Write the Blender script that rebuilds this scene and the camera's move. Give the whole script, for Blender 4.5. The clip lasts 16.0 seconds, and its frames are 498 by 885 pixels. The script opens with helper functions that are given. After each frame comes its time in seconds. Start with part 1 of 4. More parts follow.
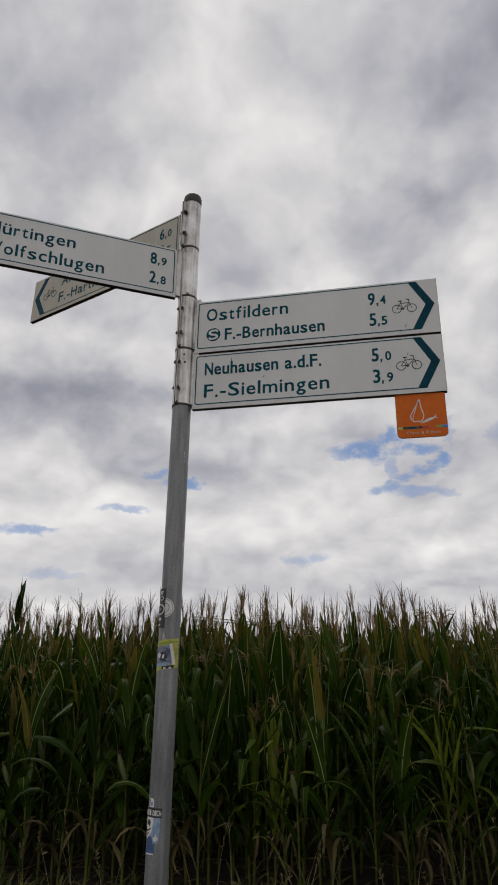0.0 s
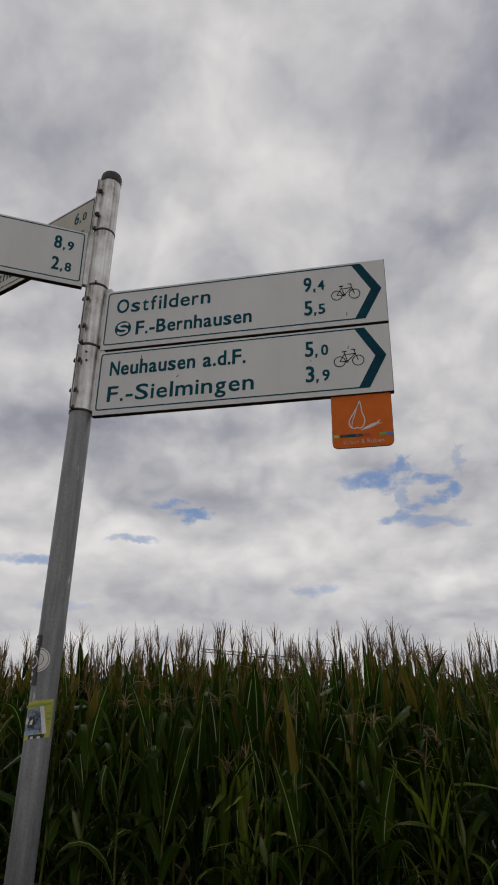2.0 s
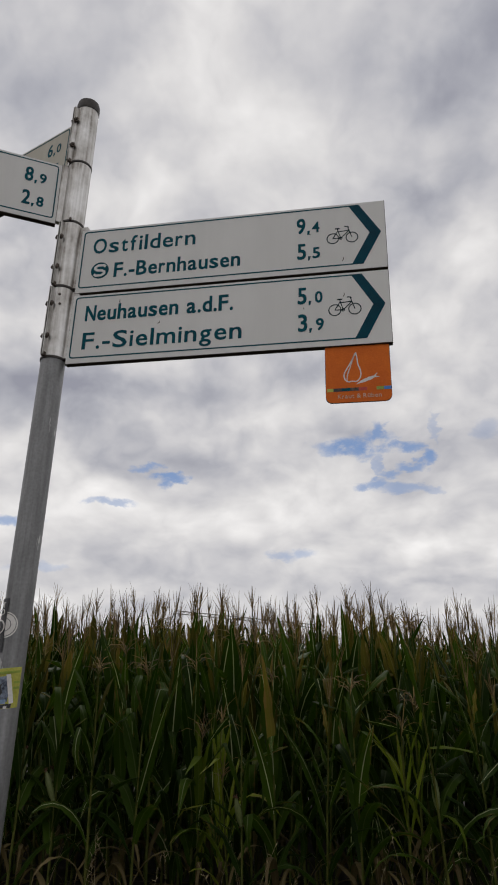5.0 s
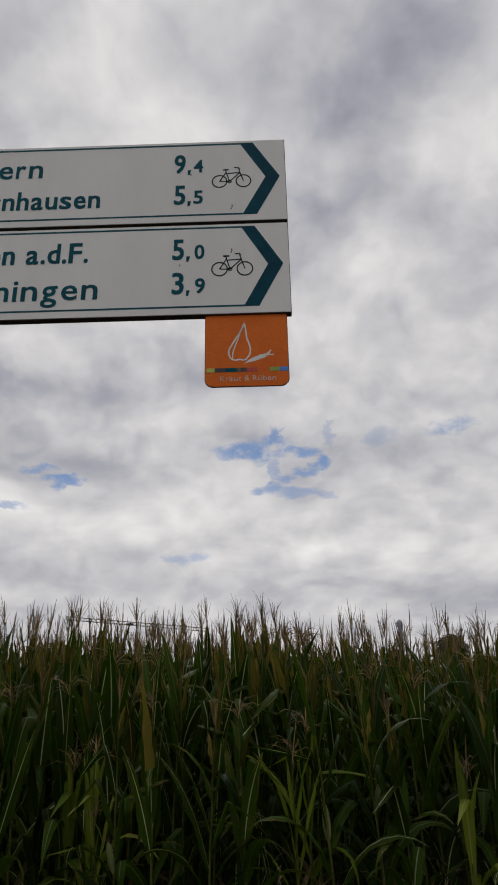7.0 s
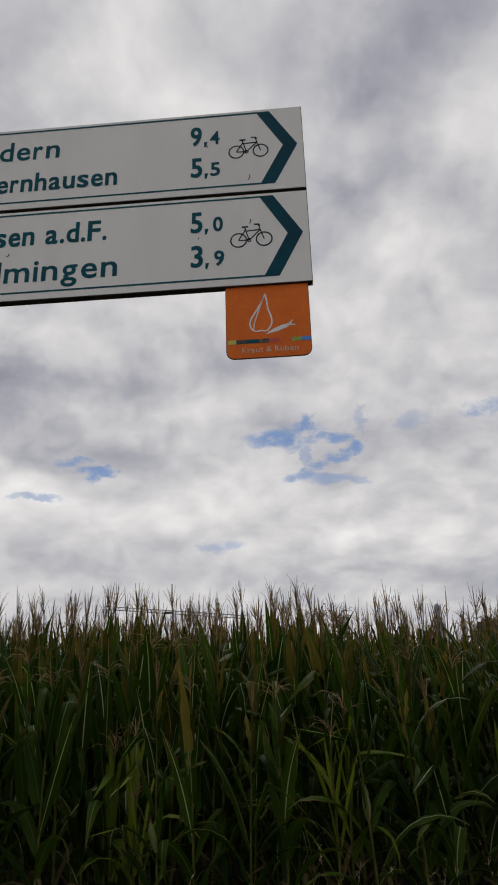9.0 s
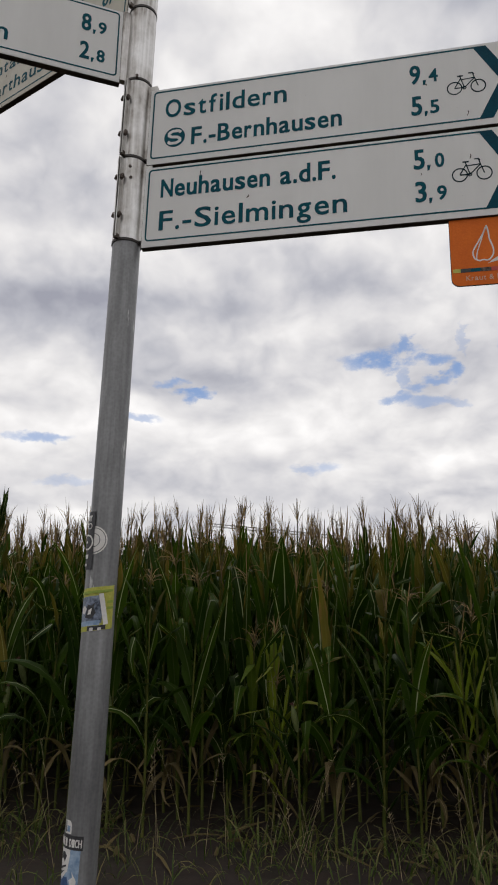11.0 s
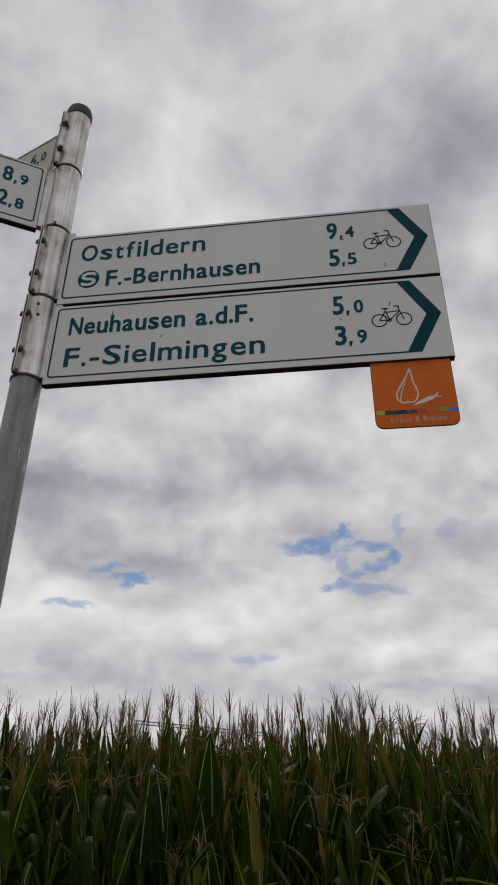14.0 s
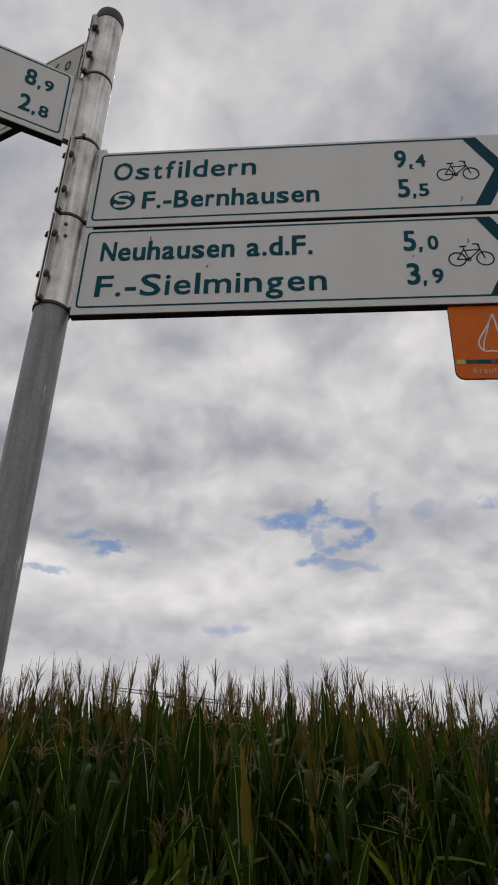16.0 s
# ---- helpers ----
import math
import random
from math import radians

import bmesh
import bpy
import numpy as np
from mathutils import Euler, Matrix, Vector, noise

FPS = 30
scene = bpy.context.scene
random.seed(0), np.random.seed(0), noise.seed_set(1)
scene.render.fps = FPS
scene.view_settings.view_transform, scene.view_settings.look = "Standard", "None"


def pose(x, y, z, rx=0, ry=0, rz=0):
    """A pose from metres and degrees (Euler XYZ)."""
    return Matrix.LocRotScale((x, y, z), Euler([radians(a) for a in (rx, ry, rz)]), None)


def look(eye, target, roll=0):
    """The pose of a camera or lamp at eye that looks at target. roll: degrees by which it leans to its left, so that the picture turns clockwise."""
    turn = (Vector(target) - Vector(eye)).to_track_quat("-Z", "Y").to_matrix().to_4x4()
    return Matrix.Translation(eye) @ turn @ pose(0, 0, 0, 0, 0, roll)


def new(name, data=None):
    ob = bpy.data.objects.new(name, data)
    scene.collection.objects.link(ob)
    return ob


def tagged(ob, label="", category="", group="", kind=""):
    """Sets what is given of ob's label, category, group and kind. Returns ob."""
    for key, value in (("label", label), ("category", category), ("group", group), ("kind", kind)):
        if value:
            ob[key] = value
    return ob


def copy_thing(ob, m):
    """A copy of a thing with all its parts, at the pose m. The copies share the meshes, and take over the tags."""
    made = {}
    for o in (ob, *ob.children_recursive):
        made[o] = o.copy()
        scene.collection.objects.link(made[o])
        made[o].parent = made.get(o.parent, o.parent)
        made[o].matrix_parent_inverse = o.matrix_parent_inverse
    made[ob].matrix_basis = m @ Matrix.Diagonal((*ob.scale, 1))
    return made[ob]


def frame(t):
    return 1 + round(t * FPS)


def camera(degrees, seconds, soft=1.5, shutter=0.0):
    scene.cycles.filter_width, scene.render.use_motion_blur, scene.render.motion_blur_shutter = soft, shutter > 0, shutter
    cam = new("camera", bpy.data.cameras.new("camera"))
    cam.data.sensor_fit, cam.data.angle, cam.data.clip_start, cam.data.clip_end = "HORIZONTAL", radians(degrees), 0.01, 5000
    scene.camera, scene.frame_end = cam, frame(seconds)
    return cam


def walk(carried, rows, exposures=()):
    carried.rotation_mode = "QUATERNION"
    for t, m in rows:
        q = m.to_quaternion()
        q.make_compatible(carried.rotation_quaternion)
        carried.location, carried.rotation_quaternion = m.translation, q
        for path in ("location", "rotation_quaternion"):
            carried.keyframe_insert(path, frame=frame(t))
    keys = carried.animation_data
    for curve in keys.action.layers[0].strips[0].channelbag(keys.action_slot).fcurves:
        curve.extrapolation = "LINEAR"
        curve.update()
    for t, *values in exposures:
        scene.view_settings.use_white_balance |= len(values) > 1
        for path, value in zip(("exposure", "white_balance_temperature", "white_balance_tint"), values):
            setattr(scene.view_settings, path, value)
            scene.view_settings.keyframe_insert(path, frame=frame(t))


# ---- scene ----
cam = camera(39.68, 16.0, 1.9)
PATH = [
    (0, (0.712, -2.477, 1.482), (0.357, -0.645, 2.201), -0.89),
    (0.5, (0.701, -2.388, 1.473), (0.253, -0.607, 2.265), 0.38),
    (1, (0.761, -2.226, 1.536), (0.417, -0.46, 2.41), -2.06),
    (1.5, (0.893, -2.071, 1.57), (0.549, -0.286, 2.403), -1.01),
    (2, (0.947, -1.952, 1.598), (0.573, -0.157, 2.397), -0.65),
    (2.5, (0.961, -1.944, 1.587), (0.593, -0.153, 2.397), 0.36),
    (3, (0.96, -1.94, 1.586), (0.583, -0.146, 2.384), 0.60),
    (3.2, (0.958, -1.935, 1.587), (0.561, -0.143, 2.382), 0.91),
    (5.3, (0.853, -1.795, 1.629), (0.567, 0.056, 2.329), -0.55),
    (5.5, (0.819, -1.79, 1.611), (0.583, 0.065, 2.32), -0.60),
    (6, (0.804, -1.69, 1.671), (0.818, 0.186, 2.363), -2.75),
    (6.5, (0.851, -1.496, 1.758), (0.815, 0.361, 2.499), -1.36),
    (7, (0.911, -1.358, 1.772), (0.886, 0.512, 2.479), -2.44),
    (7.5, (0.935, -1.346, 1.772), (0.908, 0.521, 2.491), -2.18),
    (8, (0.945, -1.325, 1.772), (0.917, 0.541, 2.493), -2.64),
    (8.5, (0.952, -1.323, 1.772), (0.91, 0.541, 2.496), -3.55),
    (9, (0.924, -1.333, 1.744), (0.806, 0.545, 2.422), -3.11),
    (9.5, (0.84, -1.378, 1.725), (0.601, 0.512, 2.336), -2.03),
    (10, (0.729, -1.47, 1.664), (0.391, 0.436, 2.168), -1.05),
    (10.2, (0.706, -1.505, 1.684), (0.31, 0.4, 2.145), -0.75),
    (12.3, (0.586, -1.662, 1.615), (0.178, 0.222, 2.147), 0.50),
    (12.5, (0.602, -1.637, 1.615), (0.156, 0.234, 2.162), 1.06),
    (13, (0.613, -1.517, 1.627), (0.209, 0.322, 2.301), -2.31),
    (13.5, (0.666, -1.422, 1.667), (0.36, 0.334, 2.574), -0.68),
    (14, (0.669, -1.365, 1.655), (0.471, 0.377, 2.618), -1.38),
    (14.5, (0.604, -1.303, 1.677), (0.442, 0.443, 2.638), -0.45),
    (15, (0.558, -1.244, 1.697), (0.378, 0.489, 2.679), 0.38),
    (15.5, (0.526, -1.206, 1.691), (0.367, 0.562, 2.613), 0.15),
    (16, (0.489, -1.188, 1.699), (0.343, 0.595, 2.593), 0.18),
]
EXPOSURES = [(0, 0.03), (0.5, 0.0), (1, 0.0), (1.5, -0.17), (2, -0.14), (3, -0.10), (5.5, 0.13), (6, 0.14), (6.5, 0.03), (7.5, -0.04), (8.5, -0.05), (9, 0.0), (9.5, 0.10),
             (10, 0.26), (12.5, 0.33), (13, 0.32), (13.5, 0.18), (14, -0.05), (14.5, -0.13), (15, -0.20), (15.5, -0.10), (16, -0.06)]
walk(cam, [(t, look(eye, target, roll)) for t, eye, target, roll in PATH], EXPOSURES)

# ---------------------------------------------------------------- sky and sun
SUN_AZ, SUN_EL = -17.0, 52.0     # behind the bright cloud, degrees from +y and from the horizon


class Graph:
    """Short-hand for wiring shader nodes."""

    def __init__(self, tree):
        self.tree = tree
        tree.nodes.clear()

    def node(self, kind):
        return self.tree.nodes.new(kind)

    def put(self, socket, value):
        if value is None:
            return
        if isinstance(value, bpy.types.NodeSocket):
            self.tree.links.new(value, socket)
        else:
            socket.default_value = value

    def math(self, op, a, b=None, c=None, clamp=False):
        n = self.node("ShaderNodeMath")
        n.operation, n.use_clamp = op, clamp
        for i, v in enumerate((a, b, c)):
            self.put(n.inputs[i], v)
        return n.outputs[0]

    def vec(self, op, a, b=None, scale=None):
        n = self.node("ShaderNodeVectorMath")
        n.operation = op
        self.put(n.inputs[0], a)
        self.put(n.inputs[1], b)
        if scale is not None:
            self.put(n.inputs["Scale"], scale)
        return n.outputs[0]

    def noise(self, vector, scale, detail=4.0, rough=0.55, distort=0.0, colour=False):
        n = self.node("ShaderNodeTexNoise")
        for key, value in (("Vector", vector), ("Scale", scale), ("Detail", detail), ("Roughness", rough), ("Distortion", distort)):
            self.put(n.inputs[key], value)
        return n.outputs[1 if colour else 0]

    def ramp(self, fac, *stops):
        n = self.node("ShaderNodeValToRGB")
        el = n.color_ramp.elements
        while len(el) < len(stops):
            el.new(0.5)
        for e, (at, colour) in zip(el, stops):
            e.position = at
            e.color = (*colour, 1) if len(colour) == 3 else colour
        self.put(n.inputs[0], fac)
        return n.outputs[0]

    def mix(self, fac, a, b, blend="MIX"):
        n = self.node("ShaderNodeMix")
        n.data_type, n.blend_type = "RGBA", blend
        self.put(n.inputs[0], fac)
        for i, v in ((6, a), (7, b)):
            self.put(n.inputs[i], (*v, 1) if isinstance(v, tuple) and len(v) == 3 else v)
        return n.outputs[2]

    def smooth(self, value, lo, hi, a=0.0, b=1.0):
        n = self.node("ShaderNodeMapRange")
        n.interpolation_type = "SMOOTHSTEP"
        for i, v in enumerate((value, lo, hi, a, b)):
            self.put(n.inputs[i], v)
        return n.outputs[0]


# clouds and gaps: azimuth, elevation, half width, half height (degrees), and how much lighter or darker, or how clear
CLOUDS = [
    (-15.5, 51.0, 6.5, 4.5, 0.20), (-10.0, 44.0, 6.0, 4.0, 0.18), (-4.2, 36.5, 4.0, 3.5, 0.14), (10.8, 33.6, 3.0, 3.0, 0.12), (-1.5, 25.0, 8.0, 3.0, 0.09),
    (8.1, 11.3, 6.5, 2.0, 0.26), (-7.0, 14.3, 12.0, 2.4, 0.12), (-26.0, 15.5, 8.0, 2.4, 0.16),
    (-25.0, 48.3, 5.0, 5.0, -0.26), (-33.5, 47.0, 7.5, 6.0, -0.32), (11.5, 46.3, 6.5, 4.5, -0.32), (18.6, 51.5, 7.0, 5.5, -0.28), (8.0, 38.0, 6.0, 4.0, -0.15),
    (-21.8, 24.6, 5.5, 2.2, -0.22), (-30.0, 25.3, 6.0, 3.0, -0.26), (-0.4, 8.8, 4.5, 1.2, -0.28), (-19.6, 10.8, 5.0, 2.2, -0.22), (14.6, 7.4, 6.0, 1.6, -0.20), (14.8, 16.8, 2.0, 1.1, -0.22),
]
GAPS = [
    (-1.0, 20.0, 2.2, 0.50, 0.95), (0.7, 20.15, 1.7, 0.65, 1.0), (1.6, 20.9, 0.50, 0.75, 0.9), (3.9, 19.6, 1.0, 0.32, 0.9), (5.4, 18.7, 0.6, 0.45, 0.95), (4.3, 17.9, 1.0, 0.26, 0.8), (2.4, 17.4, 0.9, 0.32, 0.75), (1.6, 18.3, 0.30, 0.9, 0.5),
    (0.8, 16.7, 1.0, 0.30, 0.75), (3.0, 16.3, 1.6, 0.32, 0.6), (5.2, 16.1, 1.0, 0.18, 0.4), (-18.6, 18.4, 0.9, 0.25, 0.75), (-16.6, 17.6, 1.1, 0.26, 0.95), (-17.2, 17.2, 0.5, 0.36, 0.85),
    (-21.8, 15.5, 1.6, 0.22, 0.6), (-29.6, 13.5, 1.8, 0.32, 0.75), (-27.0, 10.1, 1.6, 0.28, 0.35), (6.3, 21.0, 0.22, 0.9, 0.35), (10.7, 20.5, 0.9, 0.6, 0.30), (16.7, 20.5, 1.4, 0.55, 0.6),
    (-6.2, 11.3, 1.4, 0.35, 0.5),
]


def build_sky():
    world = bpy.data.worlds.new("sky")
    scene.world = world
    world.use_nodes = True
    g = Graph(world.node_tree)
    way = g.node("ShaderNodeTexCoord").outputs["Generated"]
    xyz = g.node("ShaderNodeSeparateXYZ")
    g.put(xyz.inputs[0], way)
    x, y, z = xyz.outputs
    up = g.math("MAXIMUM", z, 0.0)
    az = g.math("MULTIPLY", g.math("ARCTAN2", x, y), 57.2958)
    el = g.math("MULTIPLY", g.math("ARCSINE", z), 57.2958)
    # the cloud sheet lies flat overhead, so it crowds together towards the horizon
    low = g.math("ADD", up, 0.34)
    sheet = g.node("ShaderNodeCombineXYZ")
    g.put(sheet.inputs[0], g.math("DIVIDE", x, low))
    g.put(sheet.inputs[1], g.math("DIVIDE", y, low))
    flat = sheet.outputs[0]
    wobble = g.noise(flat, 3.2, 5.0, 0.6, colour=True)
    wob = g.node("ShaderNodeSeparateColor")
    g.put(wob.inputs[0], wobble)
    swing = g.math("SUBTRACT", wob.outputs[0], 0.5)
    rise = g.math("SUBTRACT", wob.outputs[1], 0.5)
    reach = g.smooth(el, 4.0, 40.0, 4.0, 15.0)
    az_w = g.math("MULTIPLY_ADD", swing, g.math("MULTIPLY", reach, 1.2), az)
    el_w = g.math("MULTIPLY_ADD", rise, g.math("MULTIPLY", reach, 0.8), el)
    fine = g.noise(g.vec("MULTIPLY", way, (1.0, 1.0, 1.6)), 26.0, 6.0, 0.62, colour=True)
    fin = g.node("ShaderNodeSeparateColor")
    g.put(fin.inputs[0], fine)
    az_f = g.math("MULTIPLY_ADD", g.math("SUBTRACT", fin.outputs[0], 0.5), 4.2, az)
    el_f = g.math("MULTIPLY_ADD", g.math("SUBTRACT", fin.outputs[1], 0.5), 2.0, el)

    def blob(a, e, c, c_el, w, h):
        d = g.math("ADD", g.math("POWER", g.math("DIVIDE", g.math("SUBTRACT", a, c), w), 2.0),
                   g.math("POWER", g.math("DIVIDE", g.math("SUBTRACT", e, c_el), h), 2.0))
        return d

    # heaped cloud in the angular view: lumps that lie flatter and smaller towards the horizon
    lie = g.node("ShaderNodeCombineXYZ")
    g.put(lie.inputs[0], x)
    g.put(lie.inputs[1], y)
    g.put(lie.inputs[2], g.math("MULTIPLY", g.math("SQRT", g.math("ADD", up, 0.04)), 1.75))
    bank = lie.outputs[0]
    big = g.noise(bank, 2.6, 3.0, 0.5)
    warp = g.noise(bank, 5.0, 3.0, 0.5, colour=True)
    curl = g.vec("ADD", bank, g.vec("SCALE", g.vec("SUBTRACT", warp, (0.5, 0.5, 0.5)), scale=0.10))

    def heap(p):
        return g.noise(p, 6.0, 5.0, 0.47)

    body = heap(curl)
    # heads catch the light from above, bases lie in their own shade
    lit = g.math("SUBTRACT", body, heap(g.vec("ADD", curl, (0.0, 0.0, 0.040))))
    lumps = g.math("ABSOLUTE", g.math("SUBTRACT", g.noise(curl, 10.0, 3.0, 0.48), 0.5))     # rounded heads parted by creases
    small = g.noise(bank, 34.0, 4.0, 0.55)
    crisp = g.smooth(el, 52.0, 20.0, 0.60, 1.0)
    shade = g.math("MULTIPLY_ADD", g.math("SUBTRACT", big, 0.5), 0.36, 0.588)
    shade = g.math("MULTIPLY_ADD", g.math("SUBTRACT", body, 0.5), g.smooth(el, 12.0, 30.0, 0.34, 0.50), shade)
    shade = g.math("ADD", shade, g.smooth(el, 24.0, 13.0, 0.0, 0.035))        # thinner, lighter cloud low down
    shade = g.math("MULTIPLY_ADD", g.math("SUBTRACT", lumps, 0.09), g.math("MULTIPLY", crisp, 0.62), shade)
    shade = g.math("MULTIPLY_ADD", g.math("SUBTRACT", small, 0.5), g.math("MULTIPLY", crisp, 0.09), shade)
    shade = g.math("MULTIPLY_ADD", lit, g.math("MULTIPLY", crisp, 1.25), shade)
    for c, c_el, w, h, more in CLOUDS:
        d = blob(az_w, el_w, c, c_el, w, h)
        patch = g.math("EXPONENT", g.math("MULTIPLY", d, -1.0))
        if more > 0.2:                         # the brightest clouds break up into heads
            patch = g.math("MULTIPLY", patch, g.smooth(body, 0.34, 0.60, 0.45, 1.45))
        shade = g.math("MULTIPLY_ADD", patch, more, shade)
    cloud = g.ramp(shade, (0.12, (0.285, 0.290, 0.340)), (0.32, (0.400, 0.404, 0.445)), (0.52, (0.540, 0.534, 0.555)), (0.70, (0.665, 0.652, 0.654)), (1.0, (0.860, 0.842, 0.832)))
    gap = None
    for c, c_el, w, h, clear in GAPS:
        m = g.smooth(blob(az_f, el_f, c, c_el, w, h), 3.2, 0.0, 0.0, clear)
        gap = m if gap is None else g.math("MAXIMUM", gap, m)
    gap = g.math("MULTIPLY", gap, g.smooth(fin.outputs[2], 0.74, 0.50))
    air = g.node("ShaderNodeTexSky")
    air.sky_type, air.sun_disc, air.sun_elevation, air.sun_rotation = "NISHITA", False, radians(SUN_EL), radians(SUN_AZ)
    g.put(air.inputs[0], g.vec("NORMALIZE", g.vec("ADD", g.vec("MULTIPLY", way, (1.0, -1.0, 1.0)), (0.0, 0.0, 0.45))))
    blue = g.mix(1.0, air.outputs[0], (2.1, 2.0, 1.95), "MULTIPLY")
    ten = g.mix(1.0, cloud, (10.0, 10.0, 10.0), "MULTIPLY")
    colour = g.mix(gap, ten, blue)
    out = g.node("ShaderNodeBackground")
    g.put(out.inputs[0], colour)
    out.inputs[1].default_value = 0.1
    end = g.node("ShaderNodeOutputWorld")
    g.put(end.inputs[0], out.outputs[0])


build_sky()
sun = new("sun", bpy.data.lights.new("sun", "SUN"))
sun.data.energy, sun.data.angle, sun.data.color = 0.7, radians(14), (1.0, 0.97, 0.92)
toward = Vector((math.sin(radians(SUN_AZ)) * math.cos(radians(SUN_EL)), math.cos(radians(SUN_AZ)) * math.cos(radians(SUN_EL)), math.sin(radians(SUN_EL))))
sun.matrix_world = look(toward * 60, (0, 0, 0))


# ---------------------------------------------------------------- materials
def material(name, build):
    m = bpy.data.materials.new(name)
    m.use_nodes = True
    g = Graph(m.node_tree)
    end = g.node("ShaderNodeOutputMaterial")
    g.put(end.inputs[0], build(g))
    return m


def bsdf(g, colour, rough=0.6, metal=0.0, bump=None, depth=0.2, gloss=0.5):
    n = g.node("ShaderNodeBsdfPrincipled")
    g.put(n.inputs["Base Color"], (*colour, 1) if isinstance(colour, tuple) else colour)
    g.put(n.inputs["Roughness"], rough)
    g.put(n.inputs["Metallic"], metal)
    g.put(n.inputs["Specular IOR Level"], gloss)
    if bump is not None:
        b = g.node("ShaderNodeBump")
        b.inputs["Strength"].default_value, b.inputs["Distance"].default_value = depth, 0.01
        g.put(b.inputs["Height"], bump)
        g.put(n.inputs["Normal"], b.outputs[0])
    return n.outputs[0]


def place(g):
    return g.node("ShaderNodeTexCoord").outputs["Object"]


def stretched(g, x, y, z):
    return g.vec("MULTIPLY", place(g), (x, y, z))


def worn(dark, light, scale, rough=0.55, metal=0.0, streak=(1, 1, 1), bump=0.12, grain=180.0, gloss=0.5):
    """A surface that wanders between two colours at two scales."""
    def build(g):
        p = stretched(g, *streak)
        a, b = g.noise(p, scale, 5.0, 0.6), g.noise(p, grain, 3.0, 0.6)
        f = g.math("MULTIPLY_ADD", g.math("SUBTRACT", b, 0.5), 0.5, a)
        col = g.ramp(f, (0.30, dark), (0.70, light))
        r = g.math("MULTIPLY_ADD", g.math("SUBTRACT", a, 0.5), 0.3, rough)
        return bsdf(g, col, r, metal, b, bump, gloss)
    return build


def rand(g):
    """One number for each object or loose piece."""
    a = g.node("ShaderNodeObjectInfo").outputs["Random"]
    b = g.node("ShaderNodeNewGeometry").outputs["Random Per Island"]
    return g.math("FRACT", g.math("ADD", a, b))


def leaf_build(dark, light, rib, dry, dryness, through_light=0.32):
    def build(g):
        uv = g.node("ShaderNodeTexCoord").outputs["UV"]
        s = g.node("ShaderNodeSeparateXYZ")
        g.put(s.inputs[0], uv)
        across = g.math("ABSOLUTE", g.math("SUBTRACT", s.outputs[0], 0.5))
        veins = g.noise(g.vec("MULTIPLY", uv, (60.0, 1.5, 1.0)), 1.0, 3.0, 0.6)
        blotch = g.noise(place(g), 7.0, 4.0, 0.6)
        r = rand(g)
        f = g.math("ADD", g.math("MULTIPLY", r, 0.65), g.math("MULTIPLY", veins, 0.45))
        col = g.ramp(f, (0.15, dark), (0.75, light), (1.0, tuple(1.5 * c for c in light)))
        edge = g.math("ADD", g.math("MULTIPLY", across, 0.7), g.math("MULTIPLY", s.outputs[1], 0.35))
        sere = g.smooth(g.math("ADD", g.math("ADD", edge, g.math("MULTIPLY", blotch, 0.75)), g.math("MULTIPLY", r, 0.25)), 1.12 - dryness, 1.32 - dryness)
        col = g.mix(sere, col, dry)
        pale = g.smooth(g.math("FRACT", g.math("MULTIPLY", r, 7.3)), 0.40, 0.85, 0.10, 1.0)
        col = g.mix(g.math("MULTIPLY", g.smooth(across, 0.055, 0.028), pale), col, rib)
        body = bsdf(g, col, g.math("MULTIPLY_ADD", blotch, 0.2, 0.42), 0.0, veins, 0.18, 0.10)
        glow = g.node("ShaderNodeBsdfTranslucent")
        g.put(glow.inputs[0], g.mix(1.0, col, (1.0, 1.15, 0.55), "MULTIPLY"))
        m = g.node("ShaderNodeMixShader")
        m.inputs[0].default_value = through_light
        g.put(m.inputs[1], body)
        g.put(m.inputs[2], glow.outputs[0])
        return m.outputs[0]
    return build


def pole_build(g):
    p = place(g)
    spangle = g.node("ShaderNodeTexVoronoi")
    g.put(spangle.inputs["Vector"], p)
    spangle.inputs["Scale"].default_value = 130.0
    streaks = g.noise(stretched(g, 42.0, 42.0, 2.2), 1.0, 5.0, 0.62)
    stains = g.noise(stretched(g, 7.0, 7.0, 2.2), 1.0, 4.0, 0.6)
    f = g.math("ADD", g.math("MULTIPLY", streaks, 0.48), g.math("MULTIPLY", stains, 0.62))
    col = g.ramp(f, (0.40, (0.085, 0.085, 0.084)), (0.55, (0.195, 0.196, 0.196)), (0.72, (0.33, 0.332, 0.333)))
    col = g.mix(0.12, col, spangle.outputs["Distance"], "OVERLAY")
    col = g.mix(g.smooth(g.noise(stretched(g, 60.0, 60.0, 9.0), 1.0, 3.0), 0.70, 0.76), col, (0.52, 0.52, 0.50))
    return bsdf(g, col, g.math("MULTIPLY_ADD", stains, 0.25, 0.30), 0.40, streaks, 0.08)


def clamp_build(g):
    scratch = g.noise(stretched(g, 55.0, 55.0, 2.0), 1.0, 4.0, 0.62)
    dirt = g.noise(stretched(g, 12.0, 12.0, 9.0), 1.0, 5.0, 0.65)
    col = g.ramp(g.math("ADD", g.math("MULTIPLY", scratch, 0.5), g.math("MULTIPLY", dirt, 0.55)), (0.37, (0.13, 0.105, 0.082)), (0.48, (0.46, 0.44, 0.41)), (0.66, (0.82, 0.81, 0.79)))
    return bsdf(g, col, g.math("MULTIPLY_ADD", dirt, 0.3, 0.25), 0.80, scratch, 0.1)


